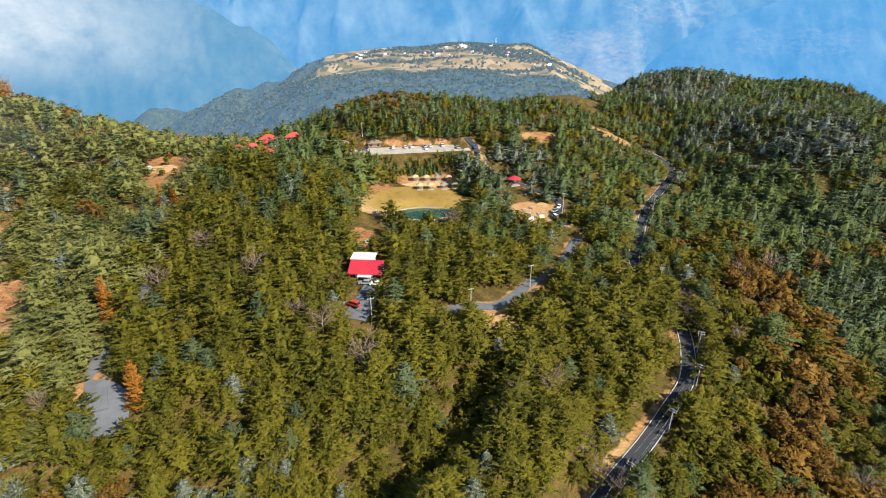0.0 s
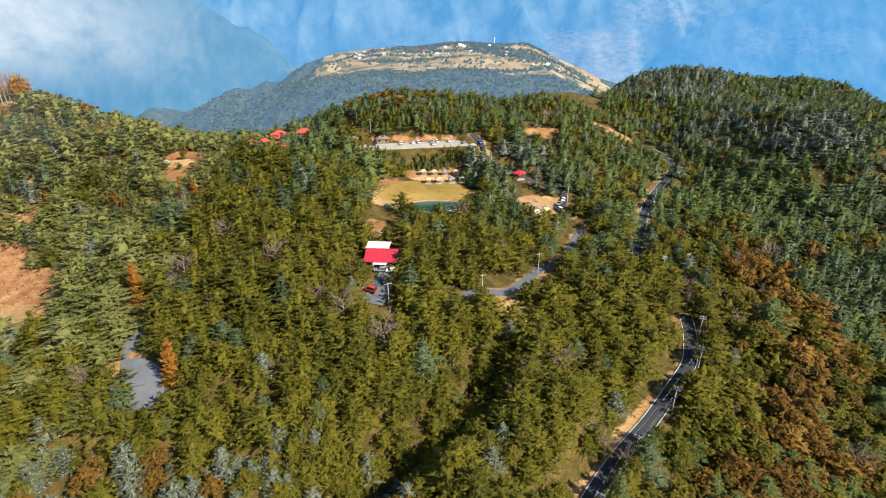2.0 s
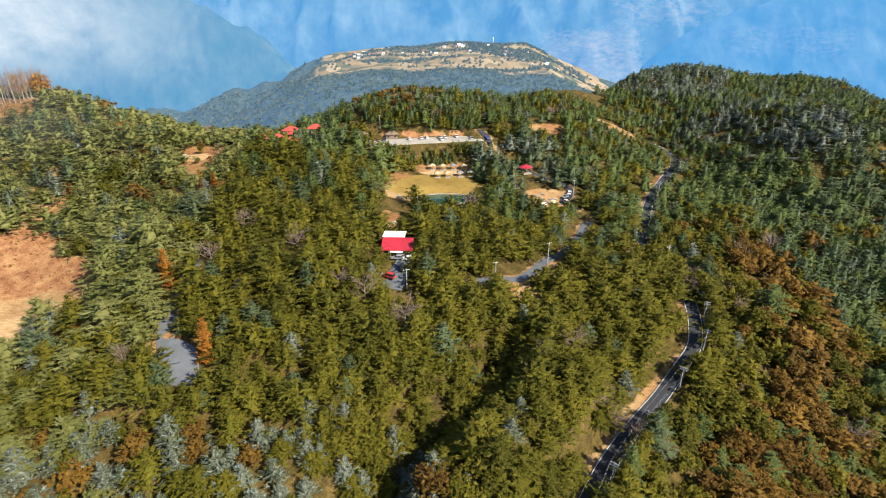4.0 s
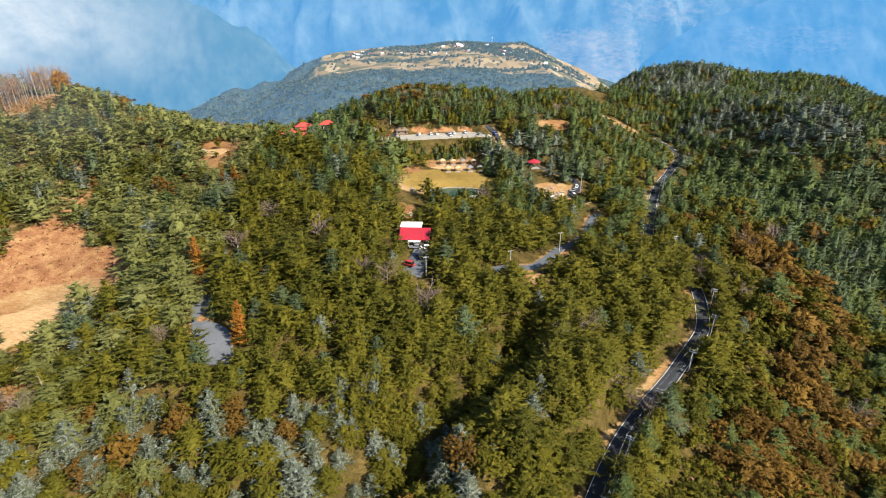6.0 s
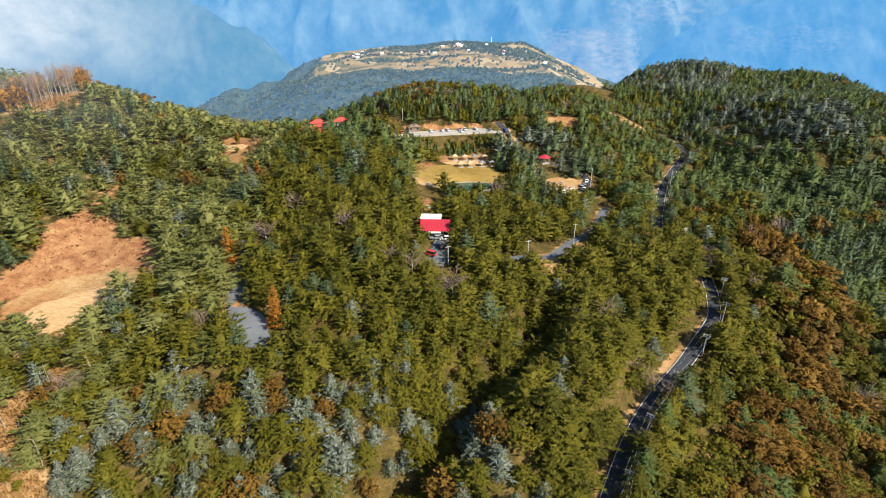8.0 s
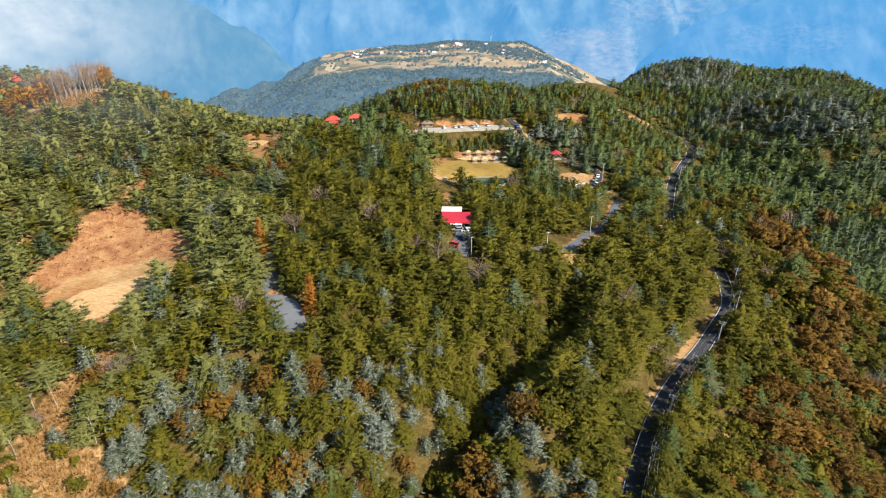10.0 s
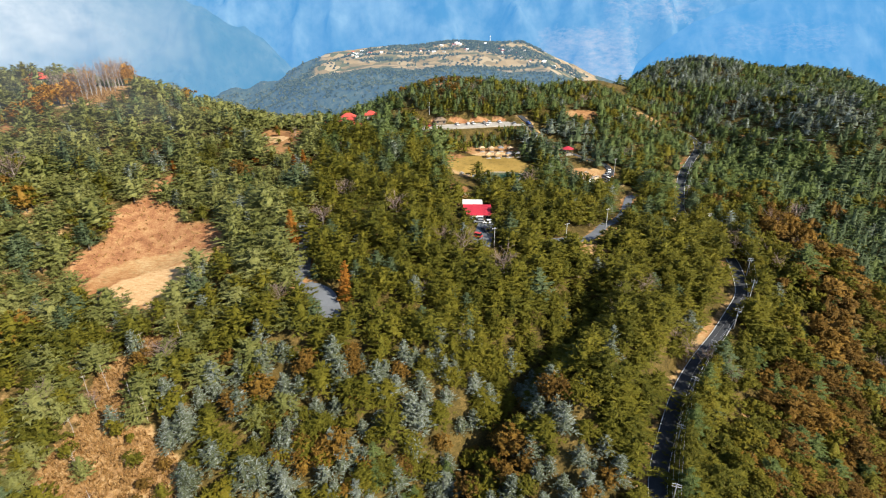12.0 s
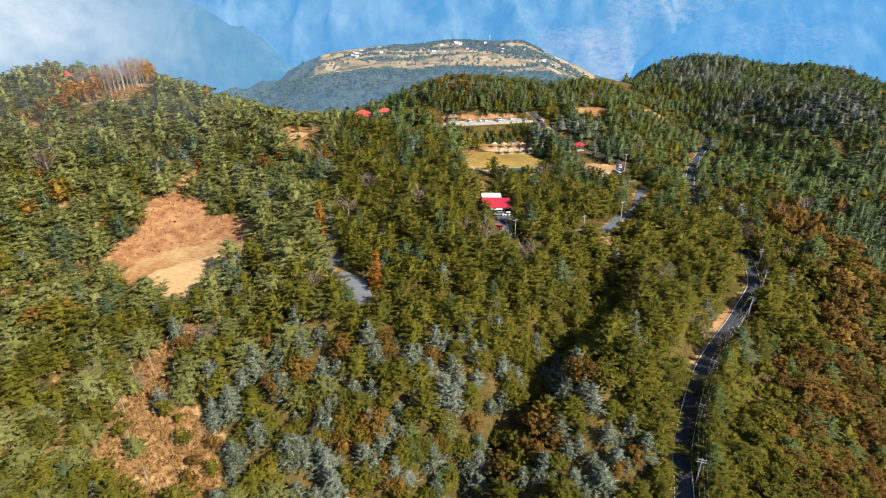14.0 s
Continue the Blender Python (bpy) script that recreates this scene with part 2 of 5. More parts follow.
# ---- the land ----
# hills and hollows: x, y, height, radius
NEAR_HILLS = [
    (-60, 0, -34, 40), (260, 0, -38, 90), (120, 40, -34, 60), (-80, 100, 11, 40), (-220, 100, 24, 40), (200, 120, -16, 40),
    (360, 120, 40, 60), (40, 140, 6, 40), (120, 140, 4, 40), (-40, 160, 14, 60), (-235, 225, 36, 50), (-290, 260, 19, 60),
    (-100, 220, 22, 40), (-108, 288, 6, 30), (-165, 262, 12, 32), (-116, 147, 5, 24), (-184, 154, 8, 24), (-192, 236, 7, 22), (25, 99, 7, 10), (8, 84, 8, 11), (-9, 69, 8, 10),
]
FAR_HILLS = [
    (200, 260, -18, 40), (40, 320, 14, 60), (-40, 320, 20, 40), (100, 340, 12, 40), (40, 400, 19, 60), (320, 420, 17, 90),
    (240, 480, 24, 40), (195, 512, 18, 45), (0, 350, 6, 50), (165, 490, 17, 36), (345, 440, 11, 50), (95, 420, 14, 35),
    (110, 428, 10, 30), (150, 440, 8, 25), (60, 415, 5, 28), (-60, 340, 9, 35), (-120, 520, -60, 60), (80, 520, -40, 60), (360, 520, 27, 60),
]
# the wooded slope up to the right-hand ridge: x, y, height of broad swells
SWELLS = [
    (160, 245, 3), (160, 325, -6), (160, 410, 5), (195, 245, 11), (195, 285, 8), (195, 325, 2), (195, 365, 7), (195, 410, 12), (230, 205, 2), (230, 245, 2),
    (230, 285, 9), (230, 325, 14), (230, 365, 6), (230, 410, 3), (265, 245, -5), (265, 285, 3), (265, 325, 12), (265, 365, 4), (310, 285, 9), (310, 325, 14), (310, 365, 12),
]
HILLS = NEAR_HILLS + FAR_HILLS + [(hx, hy, up, 34) for hx, hy, up in SWELLS]


def smooth(v, lo, hi):
    t = np.clip((v - lo) / (hi - lo), 0, 1)
    return t * t * (3 - 2 * t)


GULLY = [(10, 112), (0, 94), (-12, 80), (-25, 70), (-36, 58), (-46, 48), (-56, 30)]


def gully_gap(x, y):
    """Distance to the bed of the ravine."""
    gap = np.full(np.shape(x), 1e9)
    for (ax, ay), (bx, by) in zip(GULLY, GULLY[1:]):
        t = np.clip(((x - ax) * (bx - ax) + (y - ay) * (by - ay)) / ((bx - ax) ** 2 + (by - ay) ** 2), 0, 1)
        gap = np.minimum(gap, np.hypot(x - ax - t * (bx - ax), y - ay - t * (by - ay)))
    return gap


def land(x, y):
    """The bare shape of the slopes, before roads and yards are cut in."""
    x, y = np.asarray(x, float), np.asarray(y, float)
    z = 0.06 - 0.0569 * np.clip(x, -450, 450) + 0.0707 * np.clip(y, -300, 600)
    for hx, hy, a, r in HILLS:
        z = z + a * np.exp(-((x - hx) ** 2 + (y - hy) ** 2) / (2 * r * r))
    z = z - 12 * np.exp(-(gully_gap(x, y) / 6.0) ** 2 / 2)
    out = np.hypot(np.maximum(0, np.abs(x - 30) - 330), np.maximum(0, np.maximum(y - 540, -60 - y)))
    z = z - 480 * smooth(out, 0, 1300)
    z = z - 150 * smooth(y, 345, 620) * smooth(110 - x, 0, 150) - 70 * smooth(y, 300, 420) * smooth(-150 - x, 0, 60)
    z = z + 0.5 * np.sin(x * 0.21 + 1.3 * np.sin(y * 0.13)) * np.cos(y * 0.18) + 0.9 * np.sin(x * 0.061 + 2) * np.sin(y * 0.077)
    return z


def curve_points(knots, step=2.5):
    """A smooth line through the knots, as x, y rows about step apart."""
    k = np.array([(2 * knots[0][0] - knots[1][0], 2 * knots[0][1] - knots[1][1]), *knots,
                  (2 * knots[-1][0] - knots[-2][0], 2 * knots[-1][1] - knots[-2][1])], float)
    rows = []
    for i in range(1, len(k) - 2):
        n = max(2, int(np.hypot(*(k[i + 1] - k[i])) / step))
        for t in np.linspace(0, 1, n, endpoint=False):
            rows.append(0.5 * (2 * k[i] + (k[i + 1] - k[i - 1]) * t + (2 * k[i - 1] - 5 * k[i] + 4 * k[i + 1] - k[i + 2]) * t * t
                               + (3 * k[i] - k[i - 1] - 3 * k[i + 1] + k[i + 2]) * t ** 3))
    rows.append(k[-2])
    return np.array(rows)


class Lane:
    def __init__(self, knots, width, level=0.0):
        self.xy = curve_points(knots)
        self.width = width
        z = land(self.xy[:, 0], self.xy[:, 1]) + level
        pad = np.concatenate([[z[0]] * 6, z, [z[-1]] * 6])
        self.z = np.convolve(pad, np.ones(13) / 13, "valid")
        d = np.gradient(self.xy, axis=0)
        d /= np.hypot(d[:, 0], d[:, 1])[:, None]
        self.side = np.stack([d[:, 1], -d[:, 0]], 1)     # to the right of its run

    def near(self, x, y):
        """Distance, height and side (right: plus) of the nearest point of the line."""
        x, y = np.ravel(x), np.ravel(y)
        dist, zz, sd = np.full(len(x), 1e9), np.zeros(len(x)), np.zeros(len(x))
        for (px, py), pz, (sx, sy) in zip(self.xy, self.z, self.side):
            d = np.hypot(x - px, y - py)
            m = d < dist
            dist[m], zz[m] = d[m], pz
            sd[m] = ((x - px) * sx + (y - py) * sy)[m]
        return dist, zz, sd


MAIN = Lane([(-3, 12), (4, 28), (9.5, 41.8), (13.8, 53), (23, 68), (33.4, 82.5), (46, 97), (59, 110), (71, 123), (80.3, 133.5), (85, 143), (88.5, 154),
             (90, 168), (87, 184), (85.5, 200), (90, 215), (97, 230), (109, 255), (127, 283), (146, 312), (150, 330), (140, 350)], 5.0)
SPUR = Lane([(-82, 92.5), (-83.6, 95.5), (-87, 101.5), (-89.5, 109), (-90.5, 120), (-95, 140)], 5.0, -0.3)
MIDWAY = Lane([(-1, 144), (10, 148), (18, 149), (26, 158), (34, 171), (42, 179), (52, 195), (61, 214), (67, 222)], 4.2)
LOTROAD = Lane([(14, 303), (19, 292), (22, 281), (26, 273), (38, 268), (50, 262), (60, 258), (61, 246), (55, 238), (60, 228)], 4.0)
UPPER = Lane([(184, 322), (192, 313), (198, 306), (204, 300), (210, 295), (222, 290)], 4.5, 0.5)
LANES = [MAIN, SPUR, MIDWAY, LOTROAD, UPPER]

# levelled places: centre, half sizes, turn in degrees, height, fall along x and y
PADS = dict(
    lawn=(-11, 244, 27, 27, 0, 31.5, -0.08, 0.10),
    pond=(-9, 225.5, 14, 8, 4, 28.3, 0, 0),
    lot=(-19, 286.5, 34, 8, 12, 45.0, 0, 0),
    house=(-28, 158, 9, 10, 0, 30.2, 0, 0),
    yard=(-25, 142, 3.7, 10, -14, 28.6, -0.05, 0.12),
    turnout=(-80.9, 94.0, 8.0, 5.4, -49, 26.3, -0.12, 0.28),
)


def pad_shape(name, x, y, grow=0.0):
    """1 in the pad, falling to 0 outside it over grow metres; and the pad's height there."""
    cx, cy, hx, hy, turn, z, fx, fy = PADS[name]
    a = radians(turn)
    u, v = (x - cx) * math.cos(a) + (y - cy) * math.sin(a), -(x - cx) * math.sin(a) + (y - cy) * math.cos(a)
    if name in ("lawn", "pond", "turnout"):
        d = (np.sqrt((u / hx) ** 2 + (v / hy) ** 2) - 1) * min(hx, hy)
    else:
        d = np.maximum(np.abs(u) - hx, np.abs(v) - hy)
    return 1 - smooth(d, 0, max(grow, 0.01)), z + fx * (x - cx) + fy * (y - cy)


def blob(x, y, cx, cy, rx, ry, turn=0):
    a = radians(turn)
    u, v = (x - cx) * math.cos(a) + (y - cy) * math.sin(a), -(x - cx) * math.sin(a) + (y - cy) * math.cos(a)
    return 1 - smooth(np.sqrt((u / rx) ** 2 + (v / ry) ** 2), 0.75, 1.25)


def bare_places(x, y):
    """Masks of bare soil, dry grass, mown lawn and red-brown heath."""
    soil = np.maximum.reduce([
        blob(x, y, -139, 112, 22, 13, 25), blob(x, y, -133, 95, 6, 7),
        blob(x, y, -9, 263, 19, 9, 4), blob(x, y, -31, 248, 6, 7, 40), blob(x, y, -34, 226, 7, 10), blob(x, y, -30, 212, 8, 4), blob(x, y, -33, 187, 4, 6), blob(x, y, -33, 176, 6, 5), blob(x, y, 45, 239, 16, 10, 35),
        blob(x, y, 60, 312, 14, 6, 10), blob(x, y, -124, 225, 11, 9), blob(x, y, -127, 212, 6, 6), blob(x, y, -100, 281, 14, 7),
        blob(x, y, -208, 244, 9, 9), blob(x, y, -92, 132, 6, 5), blob(x, y, 34, 166, 8, 4, 40), blob(x, y, 13, 143.5, 10, 2, 5), blob(x, y, 62, 211, 7, 5),
        blob(x, y, -90.5, 96, 1.8, 6, -20), blob(x, y, -121, 206, 10, 3.5, -25), blob(x, y, -125, 232, 13, 9), blob(x, y, -26, 247, 11, 2.5, 20), blob(x, y, -35, 237, 4, 9), blob(x, y, -236, 190, 6, 3.5), blob(x, y, 78, 193, 4, 8)])
    dry = np.maximum.reduce([
        blob(x, y, -122, 44, 16, 12, -20), blob(x, y, -130, 62, 7, 14, 15), blob(x, y, -128, 80, 4, 9), 
        blob(x, y, -215, 226, 13, 9, 30), blob(x, y, 20, 140, 10, 5), blob(x, y, -165, 45, 9, 9),
        blob(x, y, 118, 340, 20, 7), blob(x, y, 33, 150, 7, 4), blob(x, y, 55, 78, 2, 7, 30)])
    lawn = np.maximum(blob(x, y, -9, 237, 24, 18), blob(x, y, -24, 230, 14, 14))
    heath = np.maximum.reduce([blob(x, y, -150, 118, 19, 16, 25), blob(x, y, -156, 140, 12, 18, 10), blob(x, y, -162, 170, 4, 20, 5), blob(x, y, -140, 131, 16, 13), blob(x, y, -20, 296.6, 34, 1.3, 12),
                               blob(x, y, -36, 330, 12, 5)])
    return soil, dry, lawn, heath


def ground_height(x, y):
    shape = np.shape(x)
    x, y = np.ravel(np.asarray(x, float)), np.ravel(np.asarray(y, float))
    z = land(x, y)
    for name in PADS:
        if name == "turnout":
            continue
        w, pz = pad_shape(name, x, y, 9 if name != "pond" else 3)
        z = z * (1 - w) + (pz - dict(pond=1.2, turnout=0.3, yard=0.2, lot=0.2).get(name, 0)) * w
    close = (x > -140) & (x < 260) & (y > -20) & (y < 370)
    for lane in LANES:
        d, rz, _ = lane.near(x[close], y[close])
        w = 1 - smooth(d, lane.width / 2 + 2.6, lane.width / 2 + 7.5)
        z[close] = z[close] * (1 - w) + (rz - 0.22) * w
    w, pz = pad_shape("turnout", x, y, 5)
    z = z * (1 - w) + (pz - 0.3) * w
    return z.reshape(shape)


def height_at(x, y):
    return float(ground_height(np.array([x]), np.array([y]))[0])


# ---- mesh helpers ----


def mesh_of(name, verts, faces, mats=(), face_mats=None, flat=True, attrs=(), face_attrs=(), normals=None):
    """A mesh from arrays: faces all of one size."""
    verts, faces = np.asarray(verts, np.float32), np.asarray(faces, np.int32)
    me = bpy.data.meshes.new(name)
    n, k = faces.shape
    me.vertices.add(len(verts))
    me.vertices.foreach_set("co", verts.ravel())
    me.loops.add(n * k)
    me.loops.foreach_set("vertex_index", faces.ravel())
    me.polygons.add(n)
    me.polygons.foreach_set("loop_start", np.arange(0, n * k, k, dtype=np.int32))
    if face_mats is not None:
        me.polygons.foreach_set("material_index", np.asarray(face_mats, np.int32))
    me.polygons.foreach_set("use_smooth", np.full(n, not flat))
    for m in mats:
        me.materials.append(m)
    for key, vals in attrs:
        me.attributes.new(key, "FLOAT", "POINT").data.foreach_set("value", np.asarray(vals, np.float32).ravel())
    for key, vals in face_attrs:
        me.attributes.new(key, "FLOAT", "FACE").data.foreach_set("value", np.asarray(vals, np.float32).ravel())
    me.update(calc_edges=True)
    if normals is not None:
        me.polygons.foreach_set("use_smooth", np.full(n, True))
        me.normals_split_custom_set_from_vertices(np.asarray(normals, np.float32))
    return me


def sheet(name, xs, ys, height, mat, attrs_of=None, flat=False):
    gx, gy = np.meshgrid(xs, ys)
    gz = height(gx, gy)
    w, h = len(xs), len(ys)
    i = (np.arange(h - 1)[:, None] * w + np.arange(w - 1)[None]).ravel()
    faces = np.stack([i, i + 1, i + w + 1, i + w], 1)
    attrs = attrs_of(gx, gy, gz) if attrs_of else ()
    return mesh_of(name, np.stack([gx, gy, gz], -1).reshape(-1, 3), faces, [mat], None, flat, attrs)


def part(name, bm, mat, parent=None, label=""):
    """Links a bmesh as one mesh object under its thing."""
    me = bpy.data.meshes.new(name)
    bm.to_mesh(me)
    bm.free()
    if mat:
        me.materials.append(mat)
    ob = new(name, me)
    ob.parent = parent
    if label:
        tagged(ob, label)
    return ob


def thing(name, place, turn=0, label="", category="", group="", kind=""):
    ob = new(name)
    ob.matrix_world = pose(*place, 0, 0, turn)
    return tagged(ob, label, category, group, kind)


def box(bm, lo, hi, bevel=0.0):
    c = [(a + b) / 2 for a, b in zip(lo, hi)]
    s = [b - a for a, b in zip(lo, hi)]
    r = bmesh.ops.create_cube(bm, size=1, matrix=Matrix.Translation(c) @ Matrix.Diagonal((*s, 1)))
    if bevel:
        es = list({e for v in r["verts"] for e in v.link_edges})
        bmesh.ops.bevel(bm, geom=es, offset=bevel, segments=1, affect="EDGES")
    return bm


def boxed(lo, hi, bevel=0.0):
    return box(bmesh.new(), lo, hi, bevel)


def tube(bm, a, b, r1, r2, n=6):
    a, b = Vector(a), Vector(b)
    d = b - a
    m = Matrix.Translation((a + b) / 2) @ d.to_track_quat("Z", "Y").to_matrix().to_4x4()
    bmesh.ops.create_cone(bm, segments=n, radius1=r1, radius2=r2, depth=d.length, cap_ends=True, matrix=m)
    return bm


def tubed(a, b, r1, r2, n=6):
    return tube(bmesh.new(), a, b, r1, r2, n)


def prism(bm, profile, x0, x1):
    """A profile of (y, z) pairs drawn along x."""
    a = [bm.verts.new((x0, y, z)) for y, z in profile]
    b = [bm.verts.new((x1, y, z)) for y, z in profile]
    bm.faces.new(a[::-1])
    bm.faces.new(b)
    for i in range(len(a)):
        j = (i + 1) % len(a)
        bm.faces.new((a[i], a[j], b[j], b[i]))
    bmesh.ops.recalc_face_normals(bm, faces=bm.faces)
    return bm


# ---- ground sheet ----
def spread(lo, hi, step, ends, reach):
    mid = np.arange(lo, hi + 0.1, step)
    tail = np.cumsum(step * 1.35 ** np.arange(1, ends))
    tail = tail[tail < reach]
    return np.concatenate([(lo - tail)[::-1], mid, hi + tail])


def ground_attrs(gx, gy, gz):
    x, y = gx.ravel(), gy.ravel()
    soil, dry, lawn, heath = bare_places(x, y)
    sunny = smooth(-95 - 0.12 * y - x, -10, 30) * (1 - smooth(y, 330, 360))
    dry = np.maximum(dry, 0.42 * sunny)
    close = (x > -140) & (x < 260) & (y > -20) & (y < 370)
    d, _, sd = MAIN.near(x[close], y[close])
    bank = (1 - smooth(d, 4.5, 7.5)) * np.where(sd < 0, 1.0, 0.4)
    soil[close] = np.maximum(soil[close], bank * (0.36 + 0.35 * np.sin(y[close] * 0.11 + 2.2)))
    dry[close] = np.maximum(dry[close], 0.5 * bank)
    for lane in LANES[1:]:
        d, _, _ = lane.near(x[close], y[close])
        soil[close] = np.maximum(soil[close], 0.62 * (1 - smooth(d, 2.6, 4.6)))
    pale = np.maximum.reduce([blob(x, y, -137, 107, 17, 9, 25), blob(x, y, -131, 94, 5, 6), 0.8 * blob(x, y, -6, 257, 16, 5, 6), blob(x, y, -128, 223, 6, 5)])
    return [("soil", soil), ("dry", dry), ("lawn", lawn), ("heath", heath), ("pale", pale)]


GX, GY = spread(-300, 390, 3.0, 30, 4800), spread(10, 540, 3.0, 30, 4600)
ground = tagged(new("ground", sheet("ground", GX, GY, ground_height, GROUND, ground_attrs)),
                "wooded mountain ground with orange soil and dry grass", "ground", kind="structure")


# ---- roads ----
def strip(name, lane, left, right, lift, mat, rows=slice(None), thick=0.0):
    xy, z, s = lane.xy[rows], lane.z[rows], lane.side[rows]
    a, b = xy + s * left, xy + s * right
    n = len(xy)
    top = np.concatenate([np.c_[a, z + lift], np.c_[b, z + lift], np.c_[a, z + lift - 0.25], np.c_[b, z + lift - 0.25]])
    i = np.arange(n - 1)
    f = [np.stack([i, i + n, i + n + 1, i + 1], 1)]
    if thick:
        f += [np.stack([i + 2 * n, i, i + 1, i + 1 + 2 * n], 1), np.stack([i + n, i + 3 * n, i + 3 * n + 1, i + n + 1], 1)]
    return new(name, mesh_of(name, top, np.concatenate(f), [mat], None, True))


tagged(strip("road", MAIN, -2.5, 2.5, 0.0, ASPHALT, thick=1), "dark asphalt mountain road winding through the forest", "road", kind="structure")
tagged(strip("road_spur", SPUR, -2.5, 2.5, 0.0, OLDASPHALT, thick=1), "grey weathered asphalt side road among the pines", "road", kind="structure")
tagged(strip("road_midway", MIDWAY, -2.1, 2.1, 0.0, OLDASPHALT, thick=1), "narrow grey lane through the park", "road", kind="structure")
tagged(strip("road_lot", LOTROAD, -2.0, 2.0, 0.0, ASPHALT, thick=1), "narrow asphalt lane down from the parking lot", "road", kind="structure")
tagged(strip("road_upper", UPPER, -2.2, 2.2, 0.0, OLDASPHALT, thick=1), "pale grey stretch of road on the wooded slope", "road", kind="structure")
for off in (-2.3, 2.3):
    tagged(strip("road_marking", MAIN, off - 0.085, off + 0.085, 0.012, LINEPAINT), "white painted edge line along the road", "road marking", kind="structure")


def disc_pad(name, key, mat, lift, n=40, wob=0.0, shrink=1.0):
    cx, cy, hx, hy, turn, z, fx, fy = PADS[key]
    bm, ring, a = bmesh.new(), [], radians(turn)
    for i in range(n):
        t = 2 * math.pi * i / n
        r = shrink * (1 + wob * math.sin(3 * t + 1) + wob * 0.6 * math.sin(5 * t))
        u, v = hx * r * math.cos(t), hy * r * math.sin(t)
        x, y = cx + u * math.cos(a) - v * math.sin(a), cy + u * math.sin(a) + v * math.cos(a)
        ring.append((x, y, z + fx * (x - cx) + fy * (y - cy) + lift))
    f = bm.faces.new([bm.verts.new(p) for p in ring])
    low = bmesh.ops.extrude_face_region(bm, geom=[f])
    bmesh.ops.translate(bm, verts=[v for v in low["geom"] if isinstance(v, bmesh.types.BMVert)], vec=(0, 0, -0.3))
    bmesh.ops.recalc_face_normals(bm, faces=bm.faces)
    return part(name, bm, mat)


def slab_pad(name, key, mat, lift):
    cx, cy, hx, hy, turn, z, fx, fy = PADS[key]
    bm = boxed((-hx, -hy, -0.4), (hx, hy, lift))
    ob = part(name, bm, mat)
    ob.matrix_world = pose(cx, cy, z, math.degrees(math.atan(fy)), -math.degrees(math.atan(fx)), turn)
    return ob


tagged(disc_pad("turnout", "turnout", OLDASPHALT, 0.12, wob=0.06), "grey weathered asphalt turning place beside the side road", "turning place", kind="structure")
tagged(disc_pad("water", "pond", WATER, -0.25, wob=0.05), "green still water of a round pond", "pond", kind="structure")
tagged(slab_pad("parking_lot", "lot", CONCRETE, 0.05), "pale concrete parking lot on a terrace", "parking lot", kind="structure")
tagged(slab_pad("yard", "yard", OLDASPHALT, 0.12), "grey asphalt yard before the red-roofed building", "yard", kind="structure")

# ---- trees ----
RNG = np.random.default_rng(7)


def unit(v):
    return v / np.maximum(1e-6, np.linalg.norm(v, axis=-1, keepdims=True))


def sprays(rng, centres, outward, count, length, width, lift, spread_by, level=0.6, tilt=0.45):
    """Around each centre, count pointed needle or leaf sprays: three corners each, leaning outward."""
    n = len(centres)
    c = np.repeat(centres, count, 0)
    o = np.repeat(outward, count, 0)
    d = o + rng.normal(0, spread_by, (n * count, 3))
    d[:, 2] = d[:, 2] * level + lift
    d = unit(d)
    side = unit(np.cross(d, np.array([0, 0, 1.0]) + rng.normal(0, tilt, (n * count, 3))))
    ln = length * rng.uniform(0.7, 1.3, (n * count, 1))
    wd = width * rng.uniform(0.7, 1.3, (n * count, 1))
    base = c + rng.normal(0, length * 0.16, (n * count, 3)) * np.array([1, 1, level]) - d * ln * 0.35
    tri = np.stack([base - side * wd, base + side * wd, base + d * ln], 1)
    face = np.cross(tri[:, 1] - tri[:, 0], tri[:, 2] - tri[:, 0])
    full = unit(o + np.array([0, 0, 0.45]))
    turned = (face * full).sum(1) < 0
    tri[turned] = tri[turned][:, [1, 0, 2]]
    bent = unit(0.55 * full + 0.75 * unit(np.where(turned[:, None], -face, face)) + rng.normal(0, 0.10, full.shape))
    return np.concatenate([tri.reshape(-1, 3), np.repeat(bent, 3, 0)], 1)


def core(rng, rings, n):
    """The dense inner foliage: a ragged lathe through (height, radius) rings."""
    rows = []
    for z, r in rings:
        a = 6.2832 * (np.arange(n) + rng.uniform(0, 0.5)) / n
        rr = r * rng.uniform(0.6, 1.25, n)
        rows.append(np.stack([rr * np.cos(a), rr * np.sin(a), z + rng.normal(0, 0.18, n)], 1))
    mid = np.array([0, 0, rings[0][0]])
    out = []
    for lo, hi in zip(rows, rows[1:]):
        for i in range(n):
            j = (i + 1) % n
            out += [lo[i], lo[j], hi[j], lo[i], hi[j], hi[i]]
    top = np.array([0, 0, rings[-1][0] + 0.5])
    for i in range(n):
        out += [rows[-1][i], rows[-1][(i + 1) % n], top]
    out = np.array(out)
    nor = out - mid
    nor[:, 2] = np.maximum(nor[:, 2] * 0.35, 0) + 0.5
    own = out.reshape(-1, 3, 3)
    own = np.repeat(unit(np.cross(own[:, 1] - own[:, 0], own[:, 2] - own[:, 0])), 3, 0)
    return np.concatenate([out, unit(unit(nor) + 0.6 * own)], 1)


